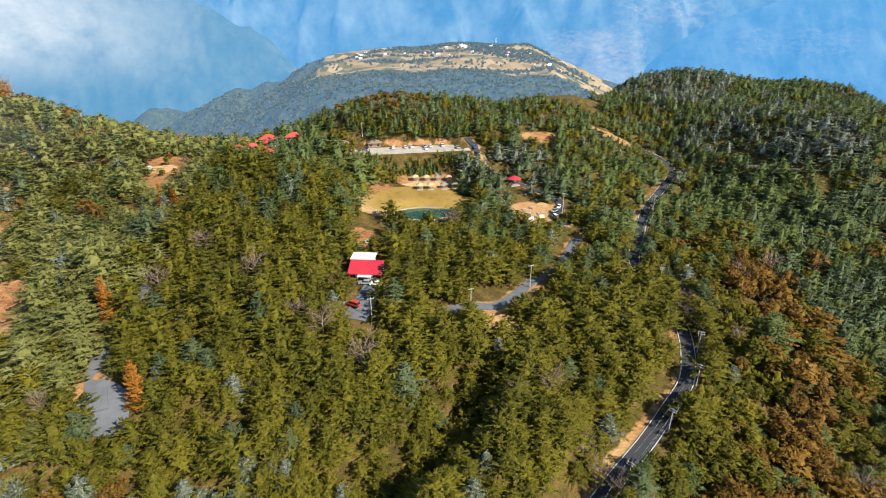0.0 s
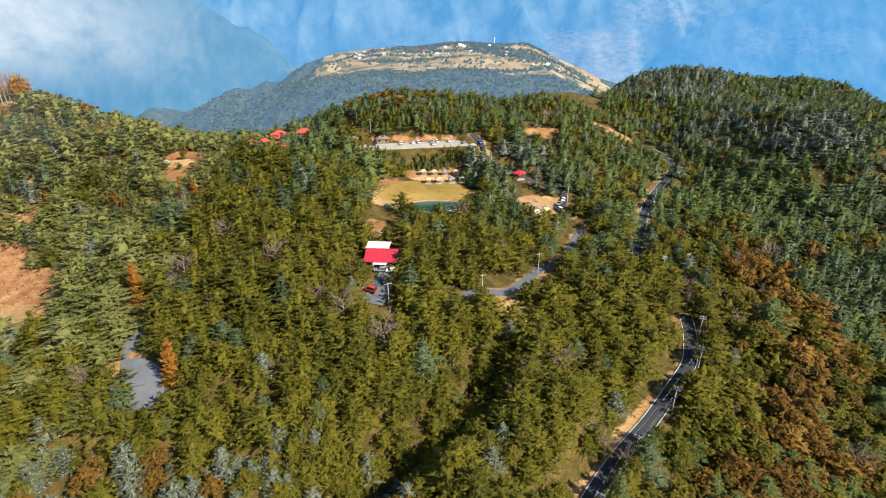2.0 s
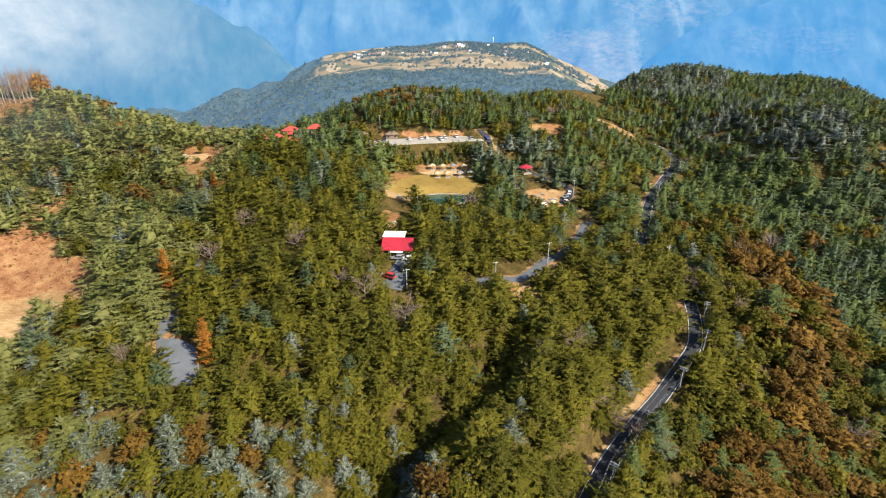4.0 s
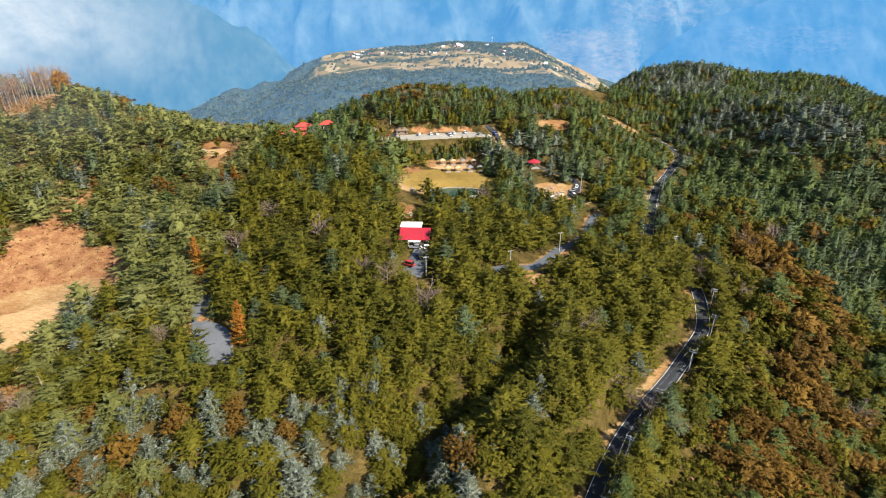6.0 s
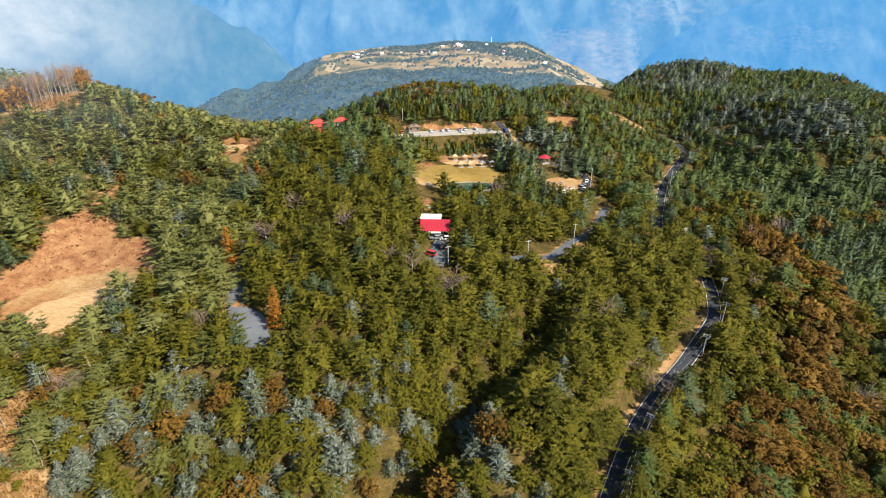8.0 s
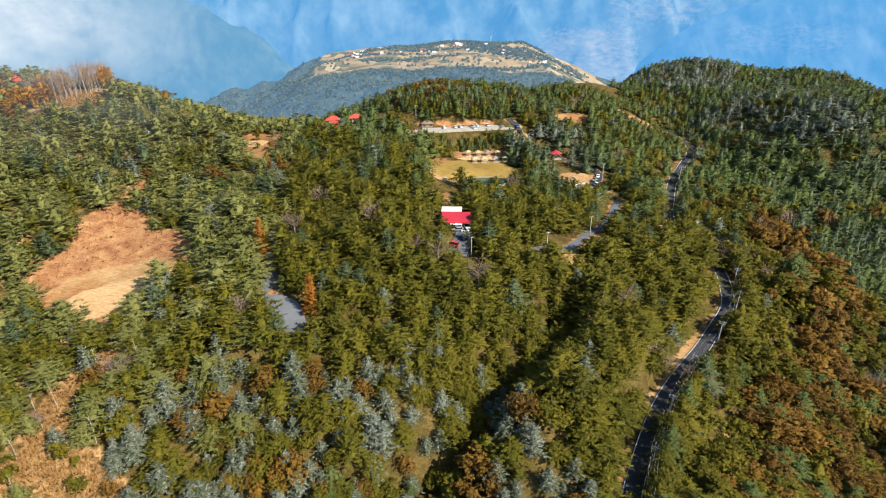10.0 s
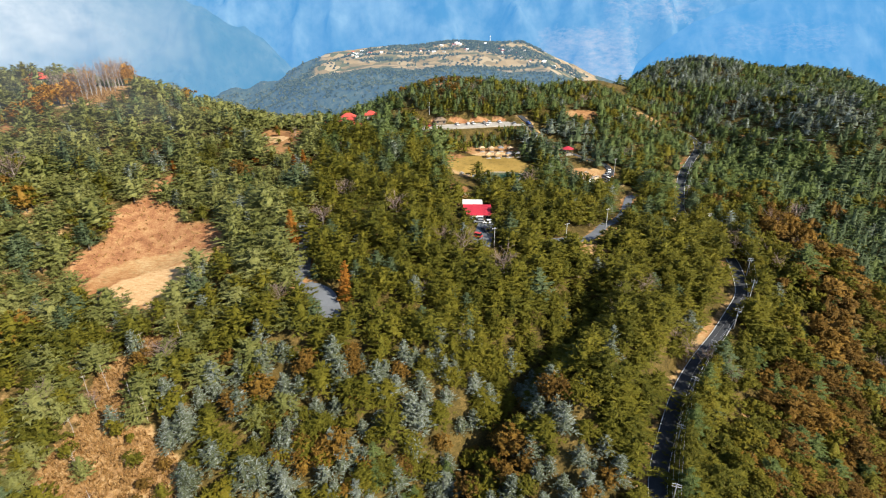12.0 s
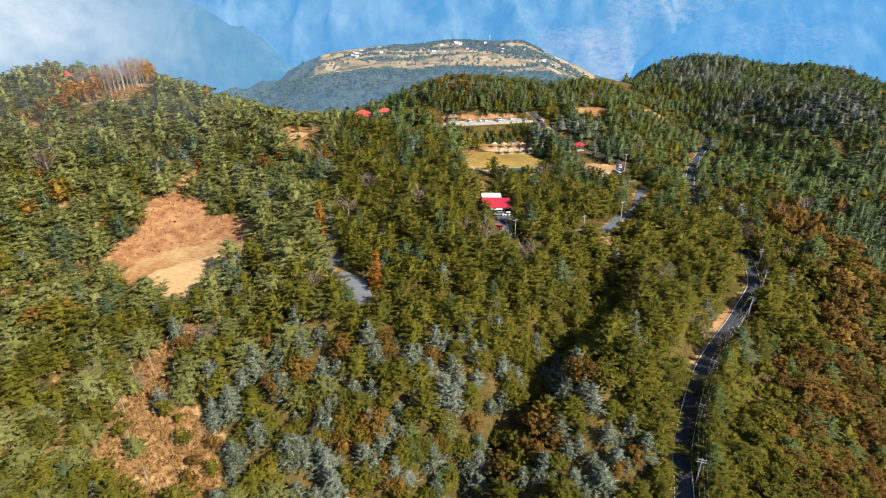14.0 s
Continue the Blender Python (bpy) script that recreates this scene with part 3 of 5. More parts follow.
def pine_crown(rng, height, levels, arms, along, count, radius, length, top=0.97, low=0.28, power=0.8, lift=0.12, flat=0.0):
    """Whorls of level branches, each carrying tufts of sprays towards its end."""
    cs, os_, rings = [], [], []
    for i in range(levels):
        f = i / (levels - 1)
        z = height * (low + (top - low) * f)
        r0 = radius * (1 - f) ** power * (0.8 + 0.2 * math.sin(i * 2.4)) + 0.12
        if flat:
            r0 = radius * math.sqrt(max(0.03, 1 - (f * 1.0 - 0.25) ** 2 / 0.62)) * rng.uniform(0.85, 1.1)
        rings.append((z - 0.25, r0 * (0.33 if levels > 6 else 0.46)))
        na = max(3, int(round(arms * (0.55 + 0.45 * (1 - f)))))
        a0 = rng.uniform(0, 6.28)
        for j in range(na):
            a = a0 + 6.28 * j / na + rng.normal(0, 0.22)
            r = r0 * rng.uniform(0.62, 1.25)
            droop = rng.normal(0, 0.18)
            m = max(1, int(round(along * (r / radius) ** 0.6)))
            for k in range(m):
                s = 0.32 + 0.68 * (k + 0.7) / m
                out = np.array([math.cos(a), math.sin(a), 0.0])
                fan = a + (0.75 if k % 2 else -0.75) * (k < m - 1) * rng.uniform(0.6, 1.2)
                cs.append(out * r * s + np.array([rng.normal(0, 0.18), rng.normal(0, 0.18), z + droop + rng.normal(0, 0.12) - 0.10 * r * s + 0.18 * r * s * s]))
                os_.append(np.array([math.cos(fan), math.sin(fan), 0.22 + 0.5 * f]))
    cs, os_ = np.array(cs), unit(np.array(os_))
    fine = sprays(rng, cs, os_, count, length * 1.15, length * (0.165 if levels > 8 else 0.2 if levels > 6 else 0.26), lift, 0.48, 0.45, 0.5)
    return np.concatenate([fine, core(rng, rings[:: 1 if levels > 7 else 2] + ([] if levels > 7 else [rings[-1]]), 8 if levels > 7 else 6)])


def round_crown(rng, height, radius, lobes, tufts, count, length, low=0.25):
    """A broad crown of several lobes, each a cloud of small leaf sprays."""
    cs, os_ = [], []
    mid = np.array([0, 0, height * (low + (1 - low) * 0.5)])
    for i in range(lobes):
        u = unit(rng.normal(0, 1, 3))
        lc = mid + u * np.array([radius * 0.55, radius * 0.55, height * 0.26])
        lr = radius * rng.uniform(0.42, 0.62)
        v = unit(rng.normal(0, 1, (tufts, 3)))
        v[:, 2] = np.where(rng.random(tufts) < 0.7, np.abs(v[:, 2]), v[:, 2])
        cs.append(lc + v * lr * rng.uniform(0.7, 1.0, (tufts, 1)))
        os_.append(v)
    fine = sprays(rng, np.concatenate(cs), np.concatenate(os_), count, length, length * 0.34, 0.15, 0.6)
    rings = [(height * (low + (1 - low) * f), radius * 0.30 * math.sqrt(max(0.05, 1 - (2 * f - 0.9) ** 2))) for f in (0.05, 0.3, 0.55, 0.78, 0.92)]
    return np.concatenate([fine, core(rng, rings, 8)])


def cone_limb(a, b, r1, r2, n=4):
    """Corner rows and quads of a tapered limb, as triangles."""
    a, b = np.array(a, float), np.array(b, float)
    d = unit((b - a)[None])[0]
    s = unit(np.cross(d, [0.31, 0.87, 0.11])[None])[0]
    t = np.cross(d, s)
    ring = [math.cos(6.2832 * i / n) * s + math.sin(6.2832 * i / n) * t for i in range(n)]
    out = []
    for i in range(n):
        j = (i + 1) % n
        p, q, u, v = a + ring[i] * r1, a + ring[j] * r1, b + ring[j] * r2, b + ring[i] * r2
        out += [np.r_[w, k] for w, k in ((p, ring[i]), (q, ring[j]), (u, ring[j]), (p, ring[i]), (u, ring[j]), (v, ring[i]))]
    return np.array(out)


def trunk_of(rng, height, girth, limbs, low=0.3, reach=2.0, n=5, top=0.93, rise=0.35):
    bend = rng.normal(0, 0.012 * height, 2)
    knee = (bend[0], bend[1], height * 0.5)
    tip = (bend[0] * 0.3, bend[1] * 0.3, height * top)
    out = [cone_limb((0, 0, -0.8), knee, girth, girth * 0.62, n), cone_limb(knee, tip, girth * 0.62, girth * 0.12, n)]
    for i in range(limbs):
        f = low + (0.9 - low) * i / max(1, limbs - 1)
        z = height * f
        a = rng.uniform(0, 6.28)
        r = reach * (1.15 - f) * rng.uniform(0.7, 1.1)
        w = min(1, abs(z - height * 0.5) / (height * 0.5))
        base = (bend[0] * (1 - w), bend[1] * (1 - w), z)
        out.append(cone_limb(base, (math.cos(a) * r, math.sin(a) * r, z + r * rise), girth * 0.22, girth * 0.06, 3))
    return np.concatenate(out)


def bare_crown(rng, height, radius, main, forks):
    """Leafless branching: limbs, branches and fine twigs."""
    out = []
    for i in range(main):
        f = 0.25 + 0.6 * i / main
        a = i * 2.4 + rng.normal(0, 0.3)
        p = np.array([0, 0, height * f])
        q = p + np.array([math.cos(a) * radius * 0.6, math.sin(a) * radius * 0.6, height * 0.22 * rng.uniform(0.7, 1.3)])
        out.append(cone_limb(p, q, 0.07, 0.035, 3))
        for j in range(forks):
            s = p + (q - p) * rng.uniform(0.35, 1.0)
            e = s + unit((q - p)[None])[0] * radius * rng.uniform(0.25, 0.5) + rng.normal(0, radius * 0.22, 3) + np.array([0, 0, radius * 0.2])
            out.append(cone_limb(s, e, 0.03, 0.012, 3))
            for k in range(4):
                s2 = s + (e - s) * rng.uniform(0.3, 1)
                out.append(cone_limb(s2, s2 + unit((e - s)[None])[0] * 0.5 + rng.normal(0, 0.35, 3) + np.array([0, 0, 0.25]), 0.016, 0.008, 3))
    return np.concatenate(out)


class Kind:
    """A kind of tree: some shapes at three degrees of detail, its leaf, its bark and its words."""

    def __init__(self, name, leaf, bark, crown, trunk, label, category, group, shapes=4):
        self.name, self.leaf, self.bark, self.label, self.category, self.group = name, leaf, bark, label, category, group
        r = np.random.default_rng(abs(sum(ord(c) * (i + 3) for i, c in enumerate(name))))
        self.near = [(crown(r, 0), trunk(r, 0)) for _ in range(shapes)]
        self.mid = [(crown(r, 1), trunk(r, 1)) for _ in range(shapes)]
        self.far = [(crown(r, 2), trunk(r, 2)) for _ in range(3)]
        self.models = None
        self.spots = []

    def model(self, i):
        if self.models is None:
            self.models = []
            for c, t in self.near:
                f = np.arange(len(c)).reshape(-1, 3)
                ft = np.arange(len(t)).reshape(-1, 3)
                self.models.append((mesh_of("crown", c[:, :3], f, [self.leaf], normals=c[:, 3:]), mesh_of("trunk", t[:, :3], ft, [self.bark], normals=t[:, 3:])))
        return self.models[i % len(self.models)]

    def stand(self, x, y, z, turn, wide, tall, i, label=""):
        """One tree as a thing with its trunk and crown."""
        root = new(self.name)
        root.matrix_world = pose(x, y, z, 0, 0, turn) @ Matrix.Diagonal((wide, wide, tall, 1))
        tagged(root, label or self.label, self.category, self.group)
        crown, trunk = self.model(i)
        for nm, me in (("trunk", trunk), ("crown", crown)):
            new(nm, me).parent = root
        return root

    def woods(self, name, rows, level, label):
        """All the trees that nobody could count, as one piece of woodland."""
        shapes = self.mid if level == 1 else self.far
        vs, ms, ts, ns = [], [], [], []
        rows = np.array(rows)
        for k, (c, t) in enumerate(shapes):
            sel = rows[np.arange(len(rows)) % len(shapes) == k]
            if not len(sel):
                continue
            both = np.concatenate([c, t])
            mats = np.r_[np.zeros(len(c) // 3, int), np.ones(len(t) // 3, int)]
            co, si = np.cos(np.radians(sel[:, 3])), np.sin(np.radians(sel[:, 3]))
            px, py, pz = both[:, 0][None] * sel[:, 4:5], both[:, 1][None] * sel[:, 4:5], both[:, 2][None] * sel[:, 5:6]
            v = np.stack([px * co[:, None] - py * si[:, None] + sel[:, 0:1], px * si[:, None] + py * co[:, None] + sel[:, 1:2], pz + sel[:, 2:3]], -1)
            vs.append(v.reshape(-1, 3))
            nx, ny, nz = both[:, 3][None], both[:, 4][None], np.broadcast_to(both[:, 5][None], v.shape[:2])
            ns.append(np.stack([nx * co[:, None] - ny * si[:, None], nx * si[:, None] + ny * co[:, None], nz], -1).reshape(-1, 3))
            ms.append(np.tile(mats, len(sel)))
            ts.append(np.repeat(RNG.random(len(sel)), len(both) // 3))
        vs = np.concatenate(vs)
        me = mesh_of(name, vs, np.arange(len(vs)).reshape(-1, 3), [self.leaf, self.bark], np.concatenate(ms), True, (), [("tint", np.concatenate(ts))], np.concatenate(ns))
        return tagged(new(name, me), label, "woods", kind="stuff")


def pine_c(r, lod):
    h = r.uniform(7.6, 9.4)
    return pine_crown(r, h, (9, 8, 6)[lod], (10, 9, 8)[lod], (3, 3, 2)[lod], (5, 4, 3)[lod], r.uniform(3.2, 4.0), (0.78, 0.80, 0.92)[lod], top=(0.97, 0.95, 0.92)[lod], power=r.uniform(0.40, 0.54), low=0.26, lift=0.10)


def pine_t(r, lod):
    return trunk_of(r, 8.2, 0.19, (7, 0, 0)[lod], n=(6, 3, 3)[lod])


def fir_c(r, lod):
    h = r.uniform(7.8, 9.6)
    return pine_crown(r, h, (10, 8, 6)[lod], (9, 8, 7)[lod], (3, 3, 2)[lod], (5, 3, 3)[lod], r.uniform(2.9, 3.5), (0.78, 0.92, 0.92)[lod], top=(0.97, 0.96, 0.93)[lod], low=0.2, power=0.72, lift=0.05)


def ever_c(r, lod):
    h = r.uniform(8.6, 10.2)
    return pine_crown(r, h, (9, 8, 6)[lod], (10, 9, 8)[lod], (3, 3, 2)[lod], (5, 3, 3)[lod], r.uniform(3.6, 4.3), (0.85, 0.98, 0.96)[lod], top=(0.97, 0.95, 0.92)[lod], low=0.16, power=r.uniform(0.5, 0.7), lift=0.0)


def fir_t(r, lod):
    return trunk_of(r, 8.8, 0.17, (6, 0, 0)[lod], n=(6, 3, 3)[lod])


def cedar_c(r, lod):
    h = r.uniform(10.5, 11.5)
    return pine_crown(r, h, (16, 10, 7)[lod], (10, 7, 5)[lod], (4, 2, 1)[lod], (6, 4, 4)[lod], r.uniform(2.5, 2.9), (0.75, 1.1, 1.6)[lod], low=0.05, power=0.75, lift=0.35)


def gold_c(r, lod):
    return round_crown(r, r.uniform(9.5, 11.0), r.uniform(2.9, 3.4), (11, 8, 6)[lod], (30, 18, 10)[lod], (5, 4, 3)[lod], (0.6, 0.8, 1.1)[lod], low=0.08)


def broad_c(r, lod):
    return round_crown(r, r.uniform(6.0, 7.5), r.uniform(2.6, 3.3), (8, 7, 5)[lod], (26, 18, 11)[lod], (5, 3, 3)[lod], (0.58, 0.78, 1.0)[lod])


def broad_t(r, lod):
    return trunk_of(r, 5.5, 0.16, (6, 0, 0)[lod], low=0.35, reach=2.6, n=(6, 3, 3)[lod], rise=0.7)


def bare_c(r, lod):
    return bare_crown(r, r.uniform(6.5, 8), r.uniform(2.4, 3.0), (12, 9, 6)[lod], (6, 4, 3)[lod])


def bush_c(r, lod):
    return round_crown(r, r.uniform(1.8, 2.4), r.uniform(1.2, 1.6), (5, 4, 3)[lod], (14, 9, 6)[lod], (4, 3, 3)[lod], (0.4, 0.55, 0.8)[lod], low=0.1)


def bush_t(r, lod):
    return trunk_of(r, 1.3, 0.06, 3, low=0.2, reach=0.8, n=4, rise=0.8)


KINDS = dict(
    pine=Kind("pine_tree", PINE, BARK, pine_c, pine_t, "olive green pine tree with layered branches on the slope", "pine tree", "pines of the forest", 6),
    blue=Kind("spruce_tree", BLUEPINE, BARK, fir_c, fir_t, "dark blue-green spruce tree among the pines", "spruce tree", "spruces of the forest", 4),
    light=Kind("pine_tree", LIGHTPINE, BARK, pine_c, pine_t, "yellowish green pine tree on the sunny hillside", "pine tree", "light pines of the forest", 4),
    dark=Kind("evergreen_tree", EVERGREEN, BARK, ever_c, fir_t, "dark green broad-crowned evergreen tree on the shaded slope", "tree", "evergreens of the slope", 4),
    silver=Kind("fir_tree", SILVER, BARK, fir_c, fir_t, "silver-grey fir tree with pale frosted needles", "fir tree", "silver firs on the slope", 5),
    cedar=Kind("cedar_tree", RUST, BARK, cedar_c, fir_t, "rust-orange conical cedar tree standing among green pines", "cedar tree", "rust cedars", 3),
    gold=Kind("cedar_tree", GOLD, BARK, gold_c, fir_t, "golden-orange full-crowned cedar tree on the hilltop", "cedar tree", "golden cedars", 3),
    brown=Kind("oak_tree", BROWN, BARK, broad_c, broad_t, "round-crowned oak tree with dry brown leaves", "oak tree", "brown oaks on the slope", 5),
    olive=Kind("broadleaf_tree", OLIVE, BARK, broad_c, broad_t, "round-crowned broadleaf tree with yellow-green leaves", "tree", "broadleaf trees on the slope", 5),
    bare=Kind("bare_tree", TWIG, PALEBARK, bare_c, broad_t, "leafless tree with fine pinkish-grey twigs", "bare tree", "leafless trees", 4),
    scrub=Kind("bush", BROWN, BARK, bush_c, bush_t, "dry brown bush on the grassy slope", "bush", "dry bushes", 3),
    bush=Kind("bush", OLIVE, BARK, bush_c, bush_t, "low olive green bush on dry grass", "bush", "bushes", 4),
)


def no_trees(x, y):
    """How far a spot belongs to open ground."""
    soil, dry, lawn, heath = bare_places(x, y)
    shut = np.maximum.reduce([soil, dry * 0.8, lawn, heath * 0.85])
    for key, grow in (("lot", 2), ("house", 1), ("yard", 1.5), ("turnout", 1.6), ("pond", 2)):
        shut = np.maximum(shut, pad_shape(key, x, y, grow)[0])
    shut = np.maximum.reduce([shut, blob(x, y, -19, 273, 36, 6.5, 12), blob(x, y, -11, 211, 15, 9), blob(x, y, -21, 129, 5, 6), blob(x, y, 45, 228, 10, 8, 25), blob(x, y, -104, 262, 12, 6), blob(x, y, -97, 245, 9, 6), blob(x, y, -121, 210, 13, 15), blob(x, y, -124, 230, 15, 12), blob(x, y, -30, 200, 7, 8), blob(x, y, -30, 182, 7, 13), blob(x, y, 38, 257, 6, 7), blob(x, y, -72.5, 94, 2.5, 2.5), blob(x, y, -95, 120, 4, 6), 0.5 * blob(x, y, -223, 212, 13, 24, -25), blob(x, y, -208, 228, 8, 24, -12)])
    shut = np.maximum(shut, 1 - smooth(gully_gap(x, y), 0.3, 0.9))
    close = (x > -140) & (x < 260) & (y > -20) & (y < 370)
    for lane, room in ((MAIN, 5.6), (SPUR, 4.0), (MIDWAY, 4.7), (LOTROAD, 4.8), (UPPER, 4.2)):
        d, _, sd = lane.near(x[close], y[close])
        if lane is MAIN:
            room = np.where(sd < 0, 4.7 + 1.5 * smooth(y[close], 45, 55) * (1 - smooth(y[close], 128, 140)), 4.3) - 1.2 * smooth(y[close], 142, 156) - 2.6 * smooth(y[close], 156, 162) * (1 - smooth(y[close], 190, 198)) + 1.2 * smooth(y[close], 196, 205)
        if lane is SPUR:
            room = 4.2 - 2.0 * smooth(y[close], 101, 105)
        shut[close] = np.maximum(shut[close], (d < room) * 1.0)
    return shut


def waves(x, y, s, ph):
    """A soft field between 0 and 1, for stands of one kind."""
    return 0.5 + 0.25 * (np.sin(x / s + 1.7 * np.sin(y / s * 0.8 + ph)) + np.sin(y / s * 1.13 + 1.3 * np.sin(x / s * 0.7 + 2 * ph)))


def scatter(step, y0, y1, rng):
    xs, ys = np.arange(-330, 400, step), np.arange(y0, y1, step * 0.93)
    gx, gy = np.meshgrid(xs, ys)
    gx = gx + (np.arange(len(ys)) % 2)[:, None] * step * 0.5
    x = (gx + rng.uniform(-0.42, 0.42, gx.shape) * step).ravel()
    y = (gy + rng.uniform(-0.42, 0.42, gy.shape) * step).ravel()
    seen = (x > -145 - 0.83 * y) & (x < 60 + 0.84 * y)
    seen &= ~((y > 375) & (x < 120)) & ~((y > 300) & (x < -150)) & ~((y > 350) & (x < -70))
    return x[seen], y[seen]


def kinds_at(x, y, rng):
    """Which kind grows at each spot."""
    u = rng.random(len(x))
    kind = np.full(len(x), "pine", dtype=object)
    right = x > 16 + np.interp(y, [0, 40, 82, 110, 133, 155, 200, 230, 312], [0, 9, 33, 59, 80, 88, 86, 97, 146])
    stand = waves(x, y, 17, 0.6)
    kind[(u < 0.05)] = "blue"
    kind[(u > 0.975)] = "silver"
    kind[(u > 0.955) & (u < 0.975)] = "olive"
    # cooler needle kinds further off, partly distant haze put into colour
    cooler = 0.42 * smooth(y, 150, 250)
    kind[(u > 0.05) & (u < 0.05 + cooler)] = "dark"
    kind[(u > 0.82) & (u < 0.82 + 0.25 * cooler)] = "blue"
    sunny = (x < -78 - 0.10 * y) & (u > 0.05)
    kind[sunny & (u > 0.9)] = "silver"
    kind[sunny & (u > 0.975)] = "brown"
    kind[sunny & (u < 0.9) & (rng.random(len(x)) < 0.34 + 0.54 * smooth(y, 70, 120))] = "light"
    # silver firs low on the near slope
    band = np.maximum.reduce([blob(x, y, -75, 57, 50, 20, 8), 1.15 * blob(x, y, -18, 58, 20, 20, -20), 1.5 * blob(x, y, -16, 46, 18, 8)])
    kind[(u < 0.52 * band)] = "silver"
    kind[(u > 1 - 0.20 * band)] = "brown"
    kind[(u > 1 - 0.07 * band)] = "olive"
    # the near right slope: oaks, brown and olive
    slope = right & (y < 232) & (y > 20)
    dry = blob(x, y, 128, 165, 24, 52, -28) * 0.9 + 0.72 * blob(x, y, 88, 78, 44, 48, -30) + 0.25 * stand
    kind[slope] = np.where(u[slope] < 0.35, "olive", np.where(u[slope] < 0.70, "pine", np.where(u[slope] < 0.90, "dark", "olive")))
    kind[slope & (rng.random(len(x)) < dry * 0.78)] = "brown"
    strip_ = right & (x < 34 + np.interp(y, [0, 40, 82, 110, 133, 155, 200, 230, 312], [0, 9, 33, 59, 80, 88, 86, 97, 146])) & (y < 215)
    kind[strip_ & (u < 0.75)] = "olive"
    deep = right & (y >= 150) & (x > 150)
    cool = waves(x, y, 30, 1.9)
    kind[deep & (u < 0.80)] = "dark"
    kind[deep & (u < 0.10 + 0.45 * (cool > 0.5))] = "blue"
    kind[deep & (u > 0.80) & (u < 0.84)] = "olive"
    kind[deep & (u > 0.992)] = "brown"
    kind[deep & (u > 0.95) & (u < 0.975)] = "silver"
    ridge = (x > 150) & (y > 280)
    patch = np.maximum.reduce([0.8 * blob(x, y, 200, 450, 50, 45), blob(x, y, 228, 306, 26, 15, -20), 0.6 * blob(x, y, 212, 352, 40, 26)])
    kind[ridge & (u < 0.02 + 0.85 * patch)] = "silver"
    park = blob(x, y, 38, 262, 26, 32) > 0.3
    kind[park & (u < 0.45)] = "silver"
    kind[park & (u > 0.45) & (u < 0.8)] = "blue"
    rim = blob(x, y, -40, 335, 32, 26) > 0.4
    kind[rim & (u < 0.38)] = "brown"
    kind[(blob(x, y, -45, 315, 50, 16, 8) > 0.3) & (u > 0.55)] = "blue"
    kind[(rng.random(len(x)) < 0.012)] = "bare"
    return kind


tree_rows = {}
for step, y0, y1, far in ((4.9, 22, 105, 0), (5.4, 105, 232, 0), (5.9, 232, 300, 1), (5.0, 300, 520, 1)):
    tx, ty = scatter(step, y0, y1, RNG)
    keep = RNG.random(len(tx)) > smooth(no_trees(tx, ty), 0.25, 0.6)
    tx, ty = tx[keep], ty[keep]
    tk = kinds_at(tx, ty, RNG)
    big = np.isin(tk, ("dark", "olive")) & bool(far)
    deep = (tx > 150) & (ty > 150)
    keep = ~(big & (RNG.random(len(tx)) < 0.12))
    tx, ty, tk, big = tx[keep], ty[keep], tk[keep], big[keep]
    tz = ground_height(tx, ty)
    if y0 == 22:
        bx, by = RNG.uniform(-172, -98, 900), RNG.uniform(30, 190, 900)
        so, dr, _, he = bare_places(bx, by)
        dr = np.maximum(dr, 0.25 * he)
        ok = (RNG.random(900) < np.maximum(dr * 0.09 * (waves(bx, by, 7, 1.0) > 0.45), 0.0 * so)) & (bx > -160 - 0.3 * by)
        for x0, y0, z0, s0 in zip(bx[ok], by[ok], ground_height(bx[ok], by[ok]), RNG.uniform(0.45, 1.5, ok.sum()) ** 1.3):
            tree_rows.setdefault("bush" if s0 < 0.95 else "scrub", []).append((x0, y0, z0 - 0.05, s0 * 720, s0, s0 * 0.9, 0))
    size = np.clip(RNG.normal(1.0, 0.25, len(tx)), 0.55, 1.6) * (1.0 - 0.2 * (tk == "brown") * (ty < 75)) * (0.84 + 0.34 * waves(tx, ty, 9, 2.1))
    size *= np.where(tk == "silver", np.where(ty > 280, 1.05, 0.78), 1.0)
    size *= 1.0 - 0.3 * blob(tx, ty, -112, 186, 16, 12)
    size *= 1.0 + 0.28 * (blob(tx, ty, 38, 262, 26, 32) > 0.3)
    if far:
        size *= np.where(deep[keep], 1.02, np.where(big, 0.95, 0.80))
    size = size * np.interp(ty, [90, 130], [1.06, 1.2]) * np.interp(ty, [285, 330], [1.0, 0.74])
    wide = (1.5 if far else 1.18) * size * RNG.uniform(0.88, 1.14, len(tx))
    wide = wide * (1.05 + 0.10 * (tk == "light"))
    size = size * np.where(np.isin(tk, ("pine", "light", "dark")), 0.77, np.where(ty > 330, 0.80, 0.92)) * (0.94 if far else 1.0)
    turn = RNG.uniform(0, 360, len(tx))
    for i in range(len(tx)):
        tree_rows.setdefault(tk[i], []).append((tx[i], ty[i], tz[i] - 0.15, turn[i], wide[i], size[i], 1 if far or (tx[i] > 140 and ty[i] > 150) else 0))

